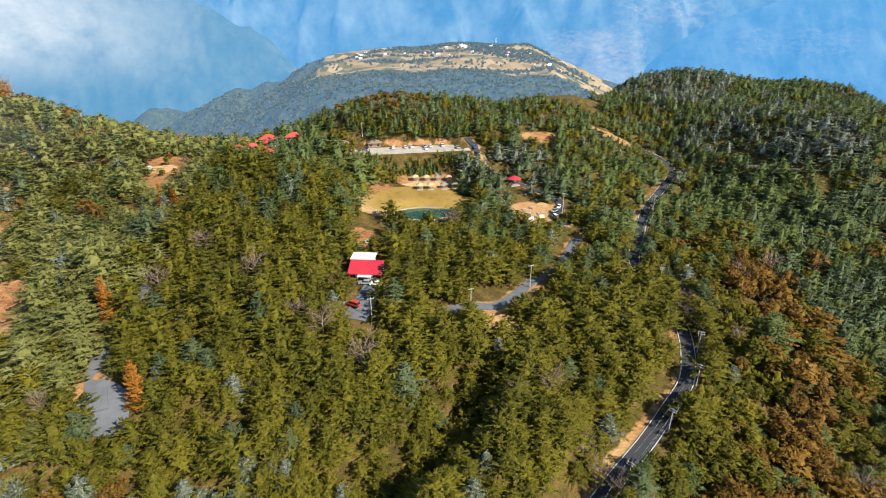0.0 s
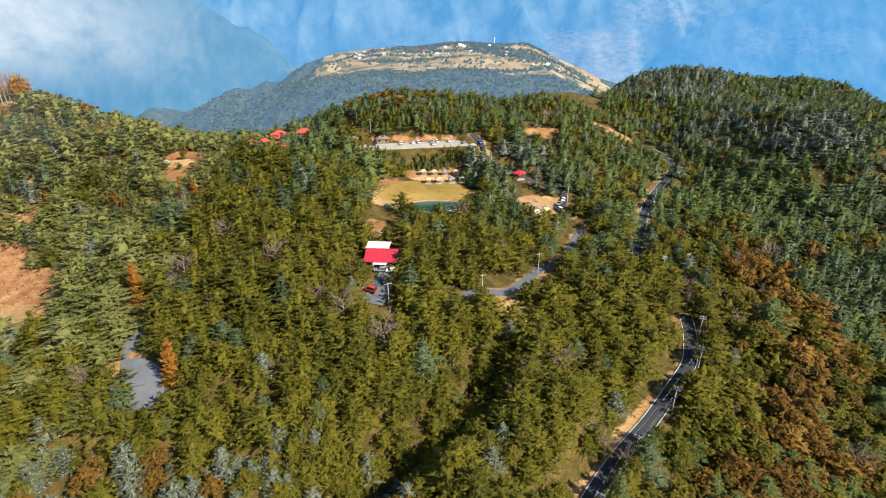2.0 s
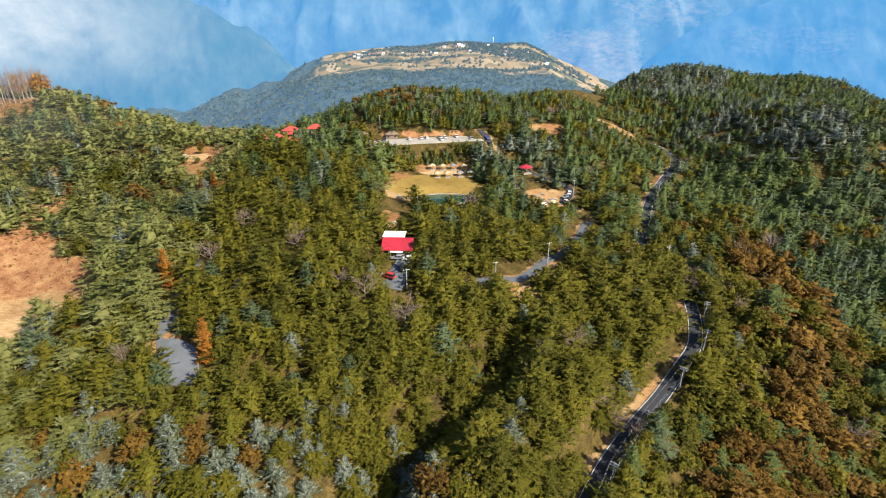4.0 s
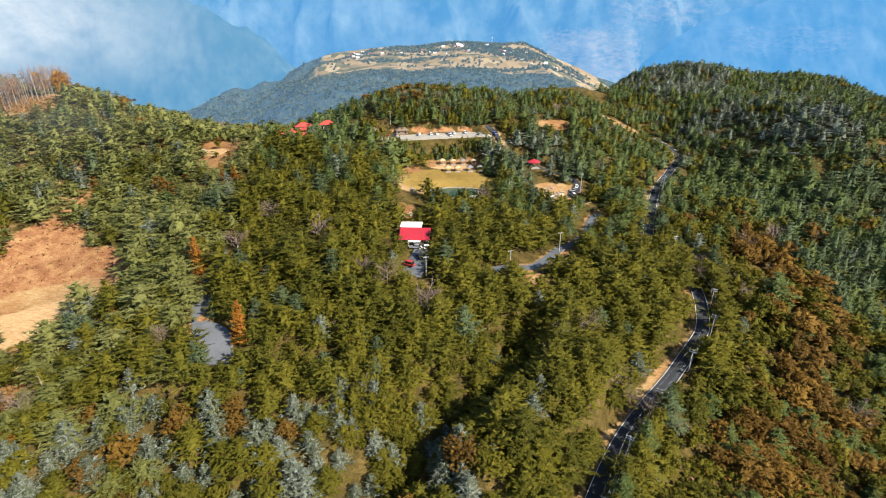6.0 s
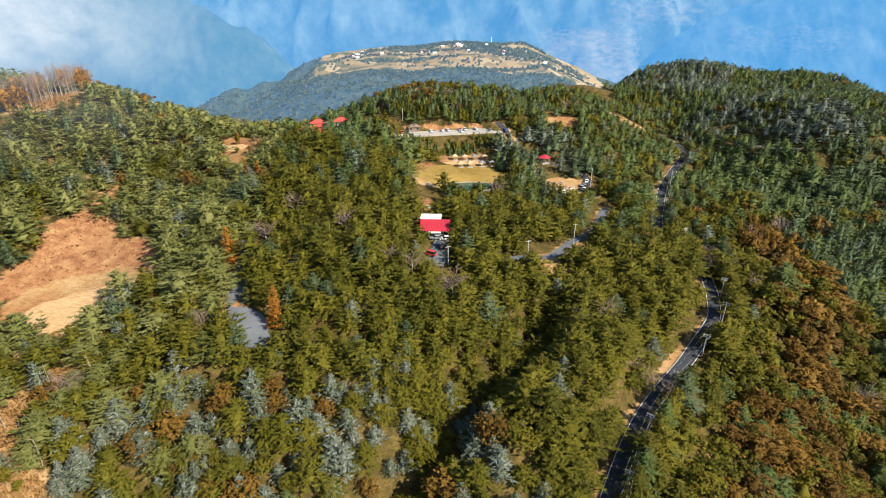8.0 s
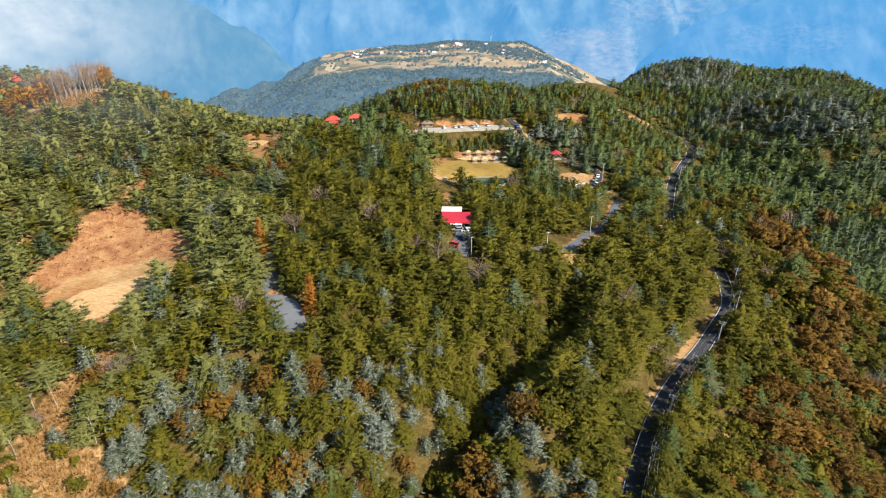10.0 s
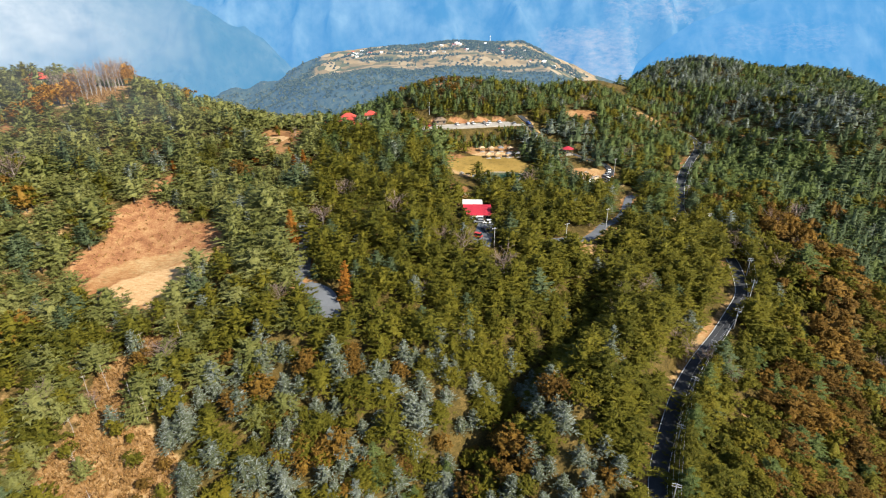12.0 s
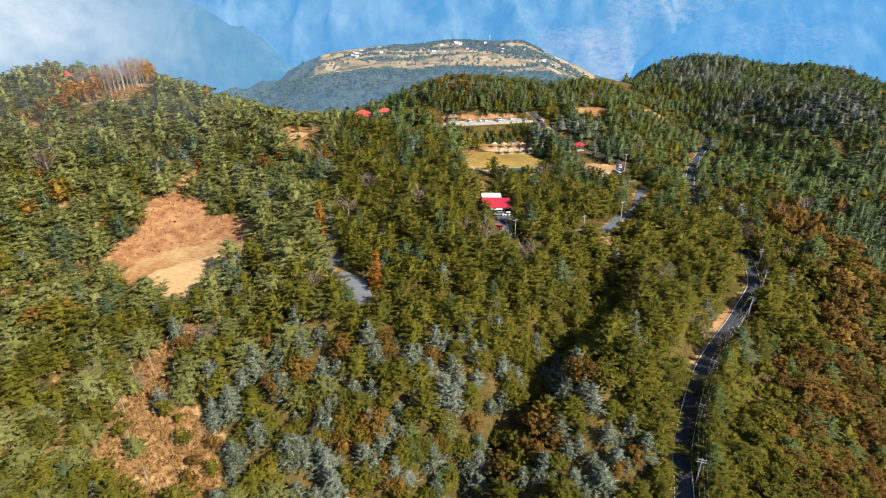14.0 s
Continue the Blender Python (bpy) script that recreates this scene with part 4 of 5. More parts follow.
# thick planting on the banks round the parking lot and in the ravine
for cx, cy, rx, ry, turn, n, kinds, lo, hi in ((-20, 303, 36, 4, 9, 110, ("blue", "pine", "dark"), 0.7, 1.15), (-15, 271, 32, 3.4, 12, 150, ("pine", "dark", "blue", "pine"), 0.34, 0.60),
                                               (-48, 270, 8, 8, 0, 16, ("pine", "blue"), 0.7, 1.0), (20, 268, 7, 7, 0, 14, ("blue", "silver", "pine"), 0.8, 1.2),
                                               (-52, 50, 12, 9, 0, 20, ("pine", "dark", "olive"), 0.7, 1.1), (-2, 94, 9, 8, 0, 22, ("pine", "olive", "pine"), 0.75, 1.05), (-19, 75, 9, 7, 0, 20, ("silver", "pine", "olive"), 0.7, 1.0),
                                               (-84, 54, 11, 8, 0, 34, ("olive", "pine", "silver", "brown"), 0.6, 1.0), (-35, 93, 8, 7, 0, 22, ("pine", "pine", "olive"), 0.6, 1.0), (-43, 78, 9, 6, 0, 24, ("pine", "olive", "silver"), 0.6, 1.0), (-31, 76, 9, 7, 0, 26, ("pine", "olive", "pine"), 0.5, 0.9), (-67, 48, 7, 7, 0, 14, ("olive", "silver", "brown"), 0.7, 1.0)):
    ca, sa = math.cos(radians(turn)), math.sin(radians(turn))
    for i in range(n):
        u, v = RNG.uniform(-rx, rx), RNG.uniform(-ry, ry)
        x0, y0 = cx + u * ca - v * sa, cy + u * sa + v * ca
        s0 = RNG.uniform(lo, hi)
        if cy not in (271, 76) and float(no_trees(np.array([x0]), np.array([y0]))[0]) > 0.5:
            continue
        tree_rows.setdefault(kinds[i % len(kinds)], []).append((x0, y0, height_at(x0, y0) - 0.2, RNG.uniform(0, 360), s0 * 1.15, s0, 1 if cy > 200 else 0))

# the close row of trees that shades the road from its outer side
for i in range(1, 40, 2):
    (x0, y0), (sx, sy) = MAIN.xy[i], MAIN.side[i]
    off = RNG.uniform(5.2, 6.4)
    x0, y0, s0 = x0 + sx * off, y0 + sy * off, RNG.uniform(1.0, 1.25)
    tree_rows.setdefault(("olive", "pine", "dark", "pine")[i // 2 % 4], []).append((x0, y0, height_at(x0, y0) - 0.2, RNG.uniform(0, 360), s0, s0, 0))

MOST = dict(dark=80, pine=190, light=80, blue=110, silver=180, cedar=60, brown=150, olive=130, bare=60, bush=150, scrub=90)
for kind_name, rows in tree_rows.items():
    k = KINDS[kind_name]
    rows.sort(key=lambda r: math.hypot(r[0] + 25, r[1] + 20))
    for i, r in enumerate(rows[:MOST[kind_name]]):
        k.stand(*r[:6], i)
    rest = rows[MOST[kind_name]:]
    for far, level, words in ((0, 1, "woodland"), (1, 2, "distant woodland")):
        sel = [r[:6] for r in rest if r[6] == far]
        if sel:
            k.woods("woods", sel, level, f"{words} of many trees: {k.label.split(' with ')[0].split(' standing ')[0].split(' among ')[0]}s")

# ---- single trees ----
for cx, cy, s, tall in ((-72.8, 95.4, 1.2, 1.25), (-95.8, 124.1, 1.15, 1.2), (-130, 196, 0.75, 0.6), (-108, 182, 0.8, 0.7), (-166, 188, 0.7, 0.5), (-112, 190, 0.85, 0.75), (-105, 187, 0.8, 0.7), (-100, 180, 0.5, 0.6), (-186, 170, 0.6, 0.4),
                        (-231, 193, 1.7, 1.2), (-227, 199, 1.8, 1.05), (-226, 206, 1.8, 1.2), (-223, 210, 1.7, 1.1), (-219, 226, 1.4, 1.1), (-223, 217, 1.8, 1.25), (-230, 203, 1.6, 1.1),
                        (-215, 238, 1.3, 1.2), (-212, 250, 1.4, 1.3), (-239, 214, 1.1, 0.9), (-211, 246, 1.3, 1.2), (-220, 213, 1.7, 1.2)):
    KINDS["gold" if cx < -205 else "cedar"].stand(cx, cy, height_at(cx, cy) - 0.2, cx * 7 % 360, s, tall, int(cy))
for i, (cx, cy) in enumerate(((14.9, 98.4), (41.2, 97), (40, 95), (-92, 90), (105, 168.6), (117, 160), (20, 106), (53, 88.5), (50, 91), (-38.4, 82.5), (106.8, 153), (44, 90), (109, 164))):
    KINDS["bare"].stand(cx, cy, height_at(cx, cy) - 0.1, i * 77 % 360, 1.0 + 0.1 * (i % 3), 0.85 + 0.1 * (i % 4), i)
for i, (cx, cy) in enumerate(((-242.5, 190.7), (-239.7, 192.4), (-237.5, 193))):
    yellow = thing("bush", (cx, cy, height_at(cx, cy) - 0.1), i * 50, "bright yellow upright bush beside pale gravel", "bush", "yellow bushes")
    crown = pine_crown(np.random.default_rng(30 + i), 4.2, 10, 6, 2, 5, 1.3, 0.5, low=0.03, power=0.5, lift=0.6)
    new("crown", mesh_of("crown", crown[:, :3], np.arange(len(crown)).reshape(-1, 3), [YELLOW], normals=crown[:, 3:])).parent = yellow
    part("trunk", tubed((0, 0, -0.3), (0, 0, 1.5), 0.08, 0.05), BARK, yellow)


for kind_name, cx, cy, s in (("olive", -121, 52, 0.5), ("silver", -115, 60, 0.95), ("brown", -119, 66, 0.8), ("olive", -118, 47, 0.75), ("brown", -125, 71, 0.7), ("olive", -132, 47, 0.7),
                            ("silver", -113, 55, 0.8), ("light", -138, 55, 0.8), ("brown", -111, 47, 0.6), ("pine", -109, 41, 0.6), ("olive", -122, 60, 0.5), ("pine", -140, 43, 0.8), ("silver", -126, 55, 0.9), ("olive", -124.5, 53, 0.85), ("light", -127, 43, 0.8), ("silver", -130, 76, 1.0), ("brown", -127, 73, 0.9), ("olive", -131, 84, 0.8),
                            ("light", -134, 58, 0.8), ("brown", -113, 38, 0.7), ("bare", -94, 92, 0.7), ("bare", -96, 87, 0.75), ("brown", -98, 84, 0.7), ("bare", -133, 60, 0.8), ("scrub", -93, 101, 1.2), ("scrub", -97, 94, 1.3),
                            ("bush", -127, 228, 1.6), ("bush", -121, 233, 1.4), ("bare", -118, 226, 0.6), ("scrub", -130, 236, 1.5), ("scrub", -117, 214, 1.4), ("olive", -113, 222, 0.6), ("bush", -124, 216, 1.3), ("pine", -131, 216, 0.6)):
    KINDS[kind_name].stand(cx, cy, height_at(cx, cy) - 0.1, cx * 31 % 360, s, s, int(-cx))


def dead_trunk(x, y, tall, lean, seed):
    """A slender leafless trunk with broken side branches."""
    rng = np.random.default_rng(seed)
    root = thing("dead_tree", (x, y, height_at(x, y)), seed * 61 % 360, "pale dead tree trunk with broken side branches", "dead tree", "dead trees")
    tri = trunk_of(rng, tall, 0.11 + 0.016 * max(0.0, tall - 9.5), 0, n=6, top=1.0)
    tri[:, 0] += tri[:, 2] * lean
    ob = new("trunk", mesh_of("trunk", tri[:, :3], np.arange(len(tri)).reshape(-1, 3), [PALEBARK], normals=tri[:, 3:]))
    ob.parent = root
    for k in range(6):
        z, a = tall * rng.uniform(0.35, 0.9), rng.uniform(0, 6.28)
        r = rng.uniform(0.5, 1.4)
        part("branch", tubed((z * lean, 0, z), (z * lean + math.cos(a) * r, math.sin(a) * r, z + r * 0.4), 0.045, 0.015, 4), PALEBARK, root)


for i, (x, y) in enumerate(((-137.5, 64.5), (-128.2, 77), (-124, 61.2), (-131.5, 36.8), (-128.2, 43.5), (-122.8, 37.6), (-116.6, 77.3), (-118, 79), (-141, 36), (-133, 66), (-134, 52),
                            (-150, 70), (-119.5, 58))):
    dead_trunk(x, y, 6.5 + (i * 37 % 5) * 0.7, 0.03 * ((i % 3) - 1), i + 3)
for i in range(20):
    cx, cy = -50 + i * 3.3, 295.5 + 0.5 * i + (i % 3) * 1.1
    KINDS["pine" if i % 3 else "brown"].stand(cx, cy + 3.2, height_at(cx, cy + 3.2) - 0.1, i * 47 % 360, 0.85, 0.75, i)
for i in range(44):
    cx, cy = np.interp(i, [0, 22, 43], [-219, -208, -213]), np.interp(i, [0, 22, 43], [211, 231, 260])
    cx -= (i * 13 % 7) * 1.3
    if i % 2:
        KINDS["bare"].stand(cx, cy, height_at(cx, cy) - 0.1, i * 53 % 360, 1.0, 1.8, i)
    else:
        dead_trunk(cx, cy, 12.5 + (i * 29 % 7) * 0.6, 0.0, 40 + i)


def tufts(name, n, x0, x1, y0, y1, seed, label):
    """Dry grass standing in clumps on the open slopes."""
    rng = np.random.default_rng(seed)
    x, y = rng.uniform(x0, x1, n), rng.uniform(y0, y1, n)
    soil, dry, lawn, heath = bare_places(x, y)
    keep = rng.random(n) < np.maximum(smooth(np.maximum(dry, heath) - soil, 0.3, 0.7), 0.01 * smooth(soil, 0.1, 0.5))
    x, y = x[keep], y[keep]
    c = np.c_[x, y, ground_height(x, y) + 0.05]
    up = np.tile([0, 0, 1.0], (len(c), 1))
    v = sprays(rng, c, up, 7, 1.05, 0.15, 0.35, 0.7)
    return tagged(new(name, mesh_of(name, v[:, :3], np.arange(len(v)).reshape(-1, 3), [DRYGRASS], normals=v[:, 3:])), label, "dry grass", kind="stuff")


tufts("dry_grass", 24000, -185, -95, 25, 92, 4, "tall dry orange grass on the open slope")
tufts("dry_grass", 900, -185, -125, 92, 195, 5, "short dry red-brown grass above the cleared ground")
tufts("dry_grass", 9000, -230, -200, 212, 255, 6, "dry tan grass under the bare trees on the hilltop")


# ---- buildings ----
def lodge():
    root = thing("lodge", (-26.4, 157, PADS["house"][5] - 0.9), -4, "long lodge with red metal roof and white front wall", "building")
    front, back, left, right = -2.4, 4.2, -5.7, 5.0
    bm = boxed((left, front, -0.6), (right, back, 3.0))
    part("wall", bm, WHITE, root, "white painted wall")
    roof = prism(bmesh.new(), [(front - 1.2, 2.7), (front - 1.2, 2.9), (back - 1.5, 5.4), (back - 1.5, 5.2)], left - 0.6, right + 0.6)
    r = part("roof", roof, REDROOF, root, "red sheet metal roof")
    for i in range(24):
        x = left - 0.4 + i * (right - left + 0.8) / 23
        part("rib", prism(bmesh.new(), [(front - 1.2, 2.905), (front - 1.2, 2.99), (back - 1.5, 5.49), (back - 1.5, 5.405)], x - 0.04, x + 0.04), REDROOF, r)
    part("canopy", boxed((left - 0.9, back - 1.5, 5.4), (right - 3.0, back + 4.2, 5.7), 0.05), WHITE, root, "white flat upper roof")
    part("upper_wall", boxed((left - 0.3, back - 0.6, 2.4), (right - 3.6, back + 3.6, 5.4)), CREAM, root)
    part("gable_panel", prism(bmesh.new(), [(front - 0.6, -0.4), (back - 1.6, -0.4), (back - 1.6, 5.1), (front - 0.6, 2.8)], left - 0.35, left - 0.02), REDROOF, root, "red side wall")
    part("awning", boxed((-2.6, front - 2.6, 2.45), (2.2, front - 0.02, 2.6), 0.03), WHITE, root, "white awning")
    for x in (-4.6, -1.6, 1.2, 4.2):
        w = part("window", boxed((x - 0.9, front - 0.06, 0.9), (x + 0.9, front - 0.01, 2.1)), DARKGLASS, root)
        part("sill", boxed((x - 1.0, front - 0.16, 0.8), (x + 1.0, front - 0.01, 0.89)), CONCRETE, w)
    part("door", boxed((2.3, front - 0.07, 0), (3.2, front - 0.01, 2.1)), WOOD, root)
    for x in (-2.4, 2.0):
        part("post", tubed((x, front - 2.5, -0.3), (x, front - 2.5, 2.45), 0.06, 0.06), WHITE, root)


lodge()


def house(x, y, z, w, d, h, turn, roof_mat, label, group="red-roofed houses", wall=None):
    root = thing("house", (x, y, z), turn, label, "house", group)
    part("wall", boxed((-w / 2, -d / 2, -2.5), (w / 2, d / 2, h)), wall or CREAM, root)
    roof = bmesh.new()
    e = 0.7
    ring = [roof.verts.new(p) for p in ((-w / 2 - e, -d / 2 - e, h), (w / 2 + e, -d / 2 - e, h), (w / 2 + e, d / 2 + e, h), (-w / 2 - e, d / 2 + e, h))]
    k = max(0.1, w / 2 - d / 2)
    a, b = roof.verts.new((-k, 0, h + d * 0.36)), roof.verts.new((k, 0, h + d * 0.36))
    for f in ((ring[0], ring[1], b, a), (ring[1], ring[2], b), (ring[2], ring[3], a, b), (ring[3], ring[0], a), tuple(ring[::-1])):
        roof.faces.new(f)
    r = part("roof", roof, roof_mat, root)
    part("ridge_cap", boxed((-k - 0.2, -0.14, h + d * 0.36 - 0.03), (k + 0.2, 0.14, h + d * 0.36 + 0.1)), roof_mat, r)
    for s in (-0.3, 0.3):
        win = part("window", boxed((w * s - 0.6, -d / 2 - 0.06, h * 0.4), (w * s + 0.6, -d / 2 - 0.01, h * 0.8)), DARKGLASS, root)
        part("sill", boxed((w * s - 0.7, -d / 2 - 0.14, h * 0.4 - 0.1), (w * s + 0.7, -d / 2 - 0.01, h * 0.4)), CONCRETE, win)
    part("door", boxed((-0.45, -d / 2 - 0.07, 0), (0.45, -d / 2 - 0.01, 2.05)), WOOD, root)
    return root


for x, y, w, d, h, turn in ((-113, 277, 8, 6, 3.0, 10), (-95.5, 279, 7, 6, 3.2, -8), (-98.5, 284, 8.5, 6, 4.6, 5), (-84.5, 286, 8, 6.5, 4.2, -4), (-91, 258, 7, 5, 3.0, 14), (-104, 253, 7, 5, 2.8, 0), (-100, 262, 5, 4, 2.6, 30)):
    house(x, y, height_at(x, y), w, d, h, turn, TILERED, "small cream house with a bright orange-red hipped roof")
house(-243, 226, height_at(-243, 226) - 1.2, 11, 8, 4.0, 20, TILERED, "house with a pale red roof on the misty hilltop")
house(-40, 292, 45.0, 7, 5, 2.9, 9, WOOD, "brown kiosk at the edge of the parking lot", "kiosks", WOOD)
house(-57, 285, height_at(-57, 285), 6, 4, 2.6, 12, WOOD, "brown wooden kiosk beside the parking lot", "kiosks", WOOD)


def shelter(x, y, r, h, mat, label, turn=0, sides=4, group="park shelters"):
    root = thing("shelter", (x, y, height_at(x, y)), turn, label, "shelter", group)
    bm = bmesh.new()
    bmesh.ops.create_cone(bm, segments=sides, radius1=r, radius2=r * 0.06, depth=h * 0.45, cap_ends=True, matrix=pose(0, 0, h * 1.22, 0, 0, 45))
    part("roof", bm, mat, root)
    for i in range(sides):
        a = radians(45 + 360 / sides * i)
        part("post", tubed((math.cos(a) * r * 0.8, math.sin(a) * r * 0.8, -0.4), (math.cos(a) * r * 0.8, math.sin(a) * r * 0.8, h * 1.02), 0.09, 0.09), WOOD, root)
    part("bench", boxed((-r * 0.5, -0.25, 0.35), (r * 0.5, 0.25, 0.45), 0.02), WOOD, root)
    part("floor", boxed((-r * 0.62, -r * 0.62, -0.4), (r * 0.62, r * 0.62, 0.06)), CONCRETE, root)


for i, (x, y) in enumerate(((-12, 251), (-6.5, 252.5), (0.5, 254.5), (6, 256.5), (11, 259), (-15, 262), (-9, 263), (-3, 264.5), (3, 265.5))):
    shelter(x, y, 2.6, 2.4, (SAND, SAND, GREYROOF, GREYROOF, SAND, SAND, SAND, GREYROOF, SAND)[i], "open picnic shelter with a tan pyramid roof on posts" if i not in (2, 3, 7) else "open picnic shelter with a grey pyramid roof on posts", 8)
shelter(38.5, 264, 4.2, 3.4, REDROOF, "pavilion with a deep red pointed roof among spruces", 20, 6, "pavilions")


def table(x, y, turn):
    root = thing("picnic_table", (x, y, height_at(x, y)), turn, "pale stone picnic table with benches on sandy ground", "table", "picnic tables")
    part("tabletop", boxed((-1.1, -0.5, 0.68), (1.1, 0.5, 0.78), 0.02), CONCRETE, root)
    for s in (-0.7, 0.7):
        part("leg", boxed((s - 0.15, -0.3, -0.2), (s + 0.15, 0.3, 0.68)), CONCRETE, root)
    for s in (-0.95, 0.95):
        part("bench", boxed((-1.1, s - 0.2, -0.1), (1.1, s + 0.2, 0.44), 0.02), CONCRETE, root)


for i, (x, y) in enumerate(((40, 233), (43, 236), (46, 234), (48, 239), (51, 241), (41, 239), (45, 243), (-30, 213), (-27, 216), (-34, 178), (-30, 181))):
    table(x, y, i * 41)


def tent(x, y, r, h, mat, label, turn):
    root = thing("tent", (x, y, height_at(x, y)), turn, label, "tent", "tents")
    bm = prism(bmesh.new(), [(-r, 0.0), (r, 0.0), (r * 0.55, h * 0.7), (0, h), (-r * 0.55, h * 0.7)], -r * 1.1, r * 1.1)
    part("canvas", bm, mat, root)
    part("door_flap", boxed((-r * 0.4, -r * 1.02, 0.05), (r * 0.4, -r * 0.98, h * 0.5)), WHITE, root)


for x, y, r, mat, words in ((11.7, 209.6, 1.7, BLUETARP, "blue camping tent between pines"), (18.4, 213, 2.0, GREYROOF, "grey camping tent between pines"),
                            (23, 215, 1.6, BLUETARP, "blue camping tent between pines"), (43, 231, 1.2, WHITE, "white tent on sandy ground"), (49, 236, 1.3, SAND, "tan tent on sandy ground")):
    tent(x, y, r, r * 1.15, mat, words, x * 9 % 60)


def tank():
    x, y = -33, 176.5
    root = thing("water_tank", (x, y, height_at(x, y)), 0, "pale grey domed water tank behind the lodge", "water tank")
    bm = bmesh.new()
    bmesh.ops.create_uvsphere(bm, u_segments=20, v_segments=10, radius=1.35)
    bmesh.ops.delete(bm, geom=[v for v in bm.verts if v.co.z < -0.05], context="VERTS")
    bmesh.ops.translate(bm, verts=bm.verts, vec=(0, 0, 0.9))
    part("dome", bm, POLEGREY, root)
    part("base", tubed((0, 0, -0.6), (0, 0, 0.95), 1.37, 1.37, 20), CONCRETE, root)


tank()


# ---- vehicles ----
PAINTS = [plain("car_white", (0.75, 0.75, 0.75), 0.3, 0, 0.5, 0.05), plain("car_silver", (0.40, 0.41, 0.43), 0.3, 0.4, 0.5, 0.05),
          plain("car_dark", (0.03, 0.035, 0.05), 0.3, 0, 0.5, 0.05), plain("car_red", (0.5, 0.04, 0.03), 0.3, 0, 0.5, 0.05), plain("car_blue", (0.04, 0.10, 0.35), 0.3, 0, 0.5, 0.05)]
HUES = ["white", "silver", "black", "red", "blue"]
CAR_BASE = {}


def car(x, y, z, turn, hue, van=False):
    key = (hue, van)
    where = pose(x, y, z, 0, 0, turn)
    if key in CAR_BASE:
        copy_thing(CAR_BASE[key], where)
        return
    root = thing("van" if van else "car", (0, 0, 0), 0, f"parked {HUES[hue]} {'van' if van else 'car'} with dark windows", "van" if van else "car", "parked vehicles")
    h = 1.9 if van else 1.45
    nose = 1.75 if van else 1.1
    body = prism(bmesh.new(), [(-2.2, 0.35), (2.2, 0.35), (2.25, 0.75), (nose, 0.95), (-2.1, 1.0), (-2.25, 0.8)], -0.88, 0.88)
    bmesh.ops.bevel(body, geom=list(body.edges), offset=0.05, segments=1, affect="EDGES")
    part("body", body, PAINTS[hue], root)
    part("cabin", prism(bmesh.new(), [(-2.0, 0.96), (nose - 0.1, 0.94), (nose - 0.8, h), (-1.6, h)], -0.78, 0.78), DARKGLASS, root, "dark windows")
    part("roof", prism(bmesh.new(), [(-1.62, h - 0.01), (nose - 0.78, h - 0.01), (nose - 0.9, h + 0.06), (-1.5, h + 0.06)], -0.76, 0.76), PAINTS[hue], root)
    for sx in (-0.82, 0.82):
        for sy in (-1.4, 1.4):
            part("wheel", tubed((sx - 0.1, sy, 0.33), (sx + 0.1, sy, 0.33), 0.33, 0.33, 12), RUBBER, root)
        part("headlight", boxed((sx * 0.75 - 0.16, 2.2, 0.6), (sx * 0.75 + 0.16, 2.27, 0.74)), WHITE, root)
    root.matrix_world = where
    CAR_BASE[key] = root


lot = pose(PADS["lot"][0], PADS["lot"][1], PADS["lot"][5] + 0.05, 0, 0, PADS["lot"][4])
lot_rng = random.Random(3)
for row, y in ((0, 4.2), (1, -2.2)):
    for i in range(16):
        if lot_rng.random() < (0.5 if row == 0 else 0.12):
            p = lot @ Vector((-28 + i * 3.7 + lot_rng.uniform(-0.3, 0.3), y, 0))
            car(p.x, p.y, p.z, PADS["lot"][4] + lot_rng.choice((0, 180)) + lot_rng.uniform(-4, 4), lot_rng.choice((0, 0, 1, 2, 0, 1, 0, 3)), lot_rng.random() < 0.25)
for x, y, turn, hue, van in ((-28.3, 138.5, 60, 3, True), (-22.8, 150.5, 95, 0, False), (-26.5, 150.8, 88, 1, False), (-24.5, 144, 20, 2, False)):
    car(x, y, PADS["yard"][5] - 0.05 * (x + 25) + 0.12 * (y - 142) + 0.14, turn, hue, van)
for lane, i, off, hue, van in ((LOTROAD, 29, 1.0, 0, False), (LOTROAD, 31, 1.0, 1, False), (MAIN, -24, -1.2, 2, False), (LOTROAD, 34, -0.9, 0, True), (LOTROAD, 4, 0.8, 4, False), (LOTROAD, 6, 0.8, 2, False), (MAIN, -14, 1.2, 0, True), (MAIN, -42, -1.2, 2, False)):
    (x, y), (sx, sy), z = lane.xy[i], lane.side[i], lane.z[i]
    car(x + sx * off, y + sy * off, z + 0.01, math.degrees(math.atan2(sy, sx)), hue, van)

for i in range(12):
    p = lot @ Vector((-30.5 + i * 5.5, -7.6, 0))
    seg = part("wall_lot", boxed((-2.6, -0.15, -1.2), (2.6, 0.15, 0.75), 0.03), CONCRETE)
    seg.matrix_world = pose(p.x, p.y, p.z, 0, 0, PADS["lot"][4])
    tagged(seg, "low pale wall along the edge of the parking lot", "wall", kind="structure")


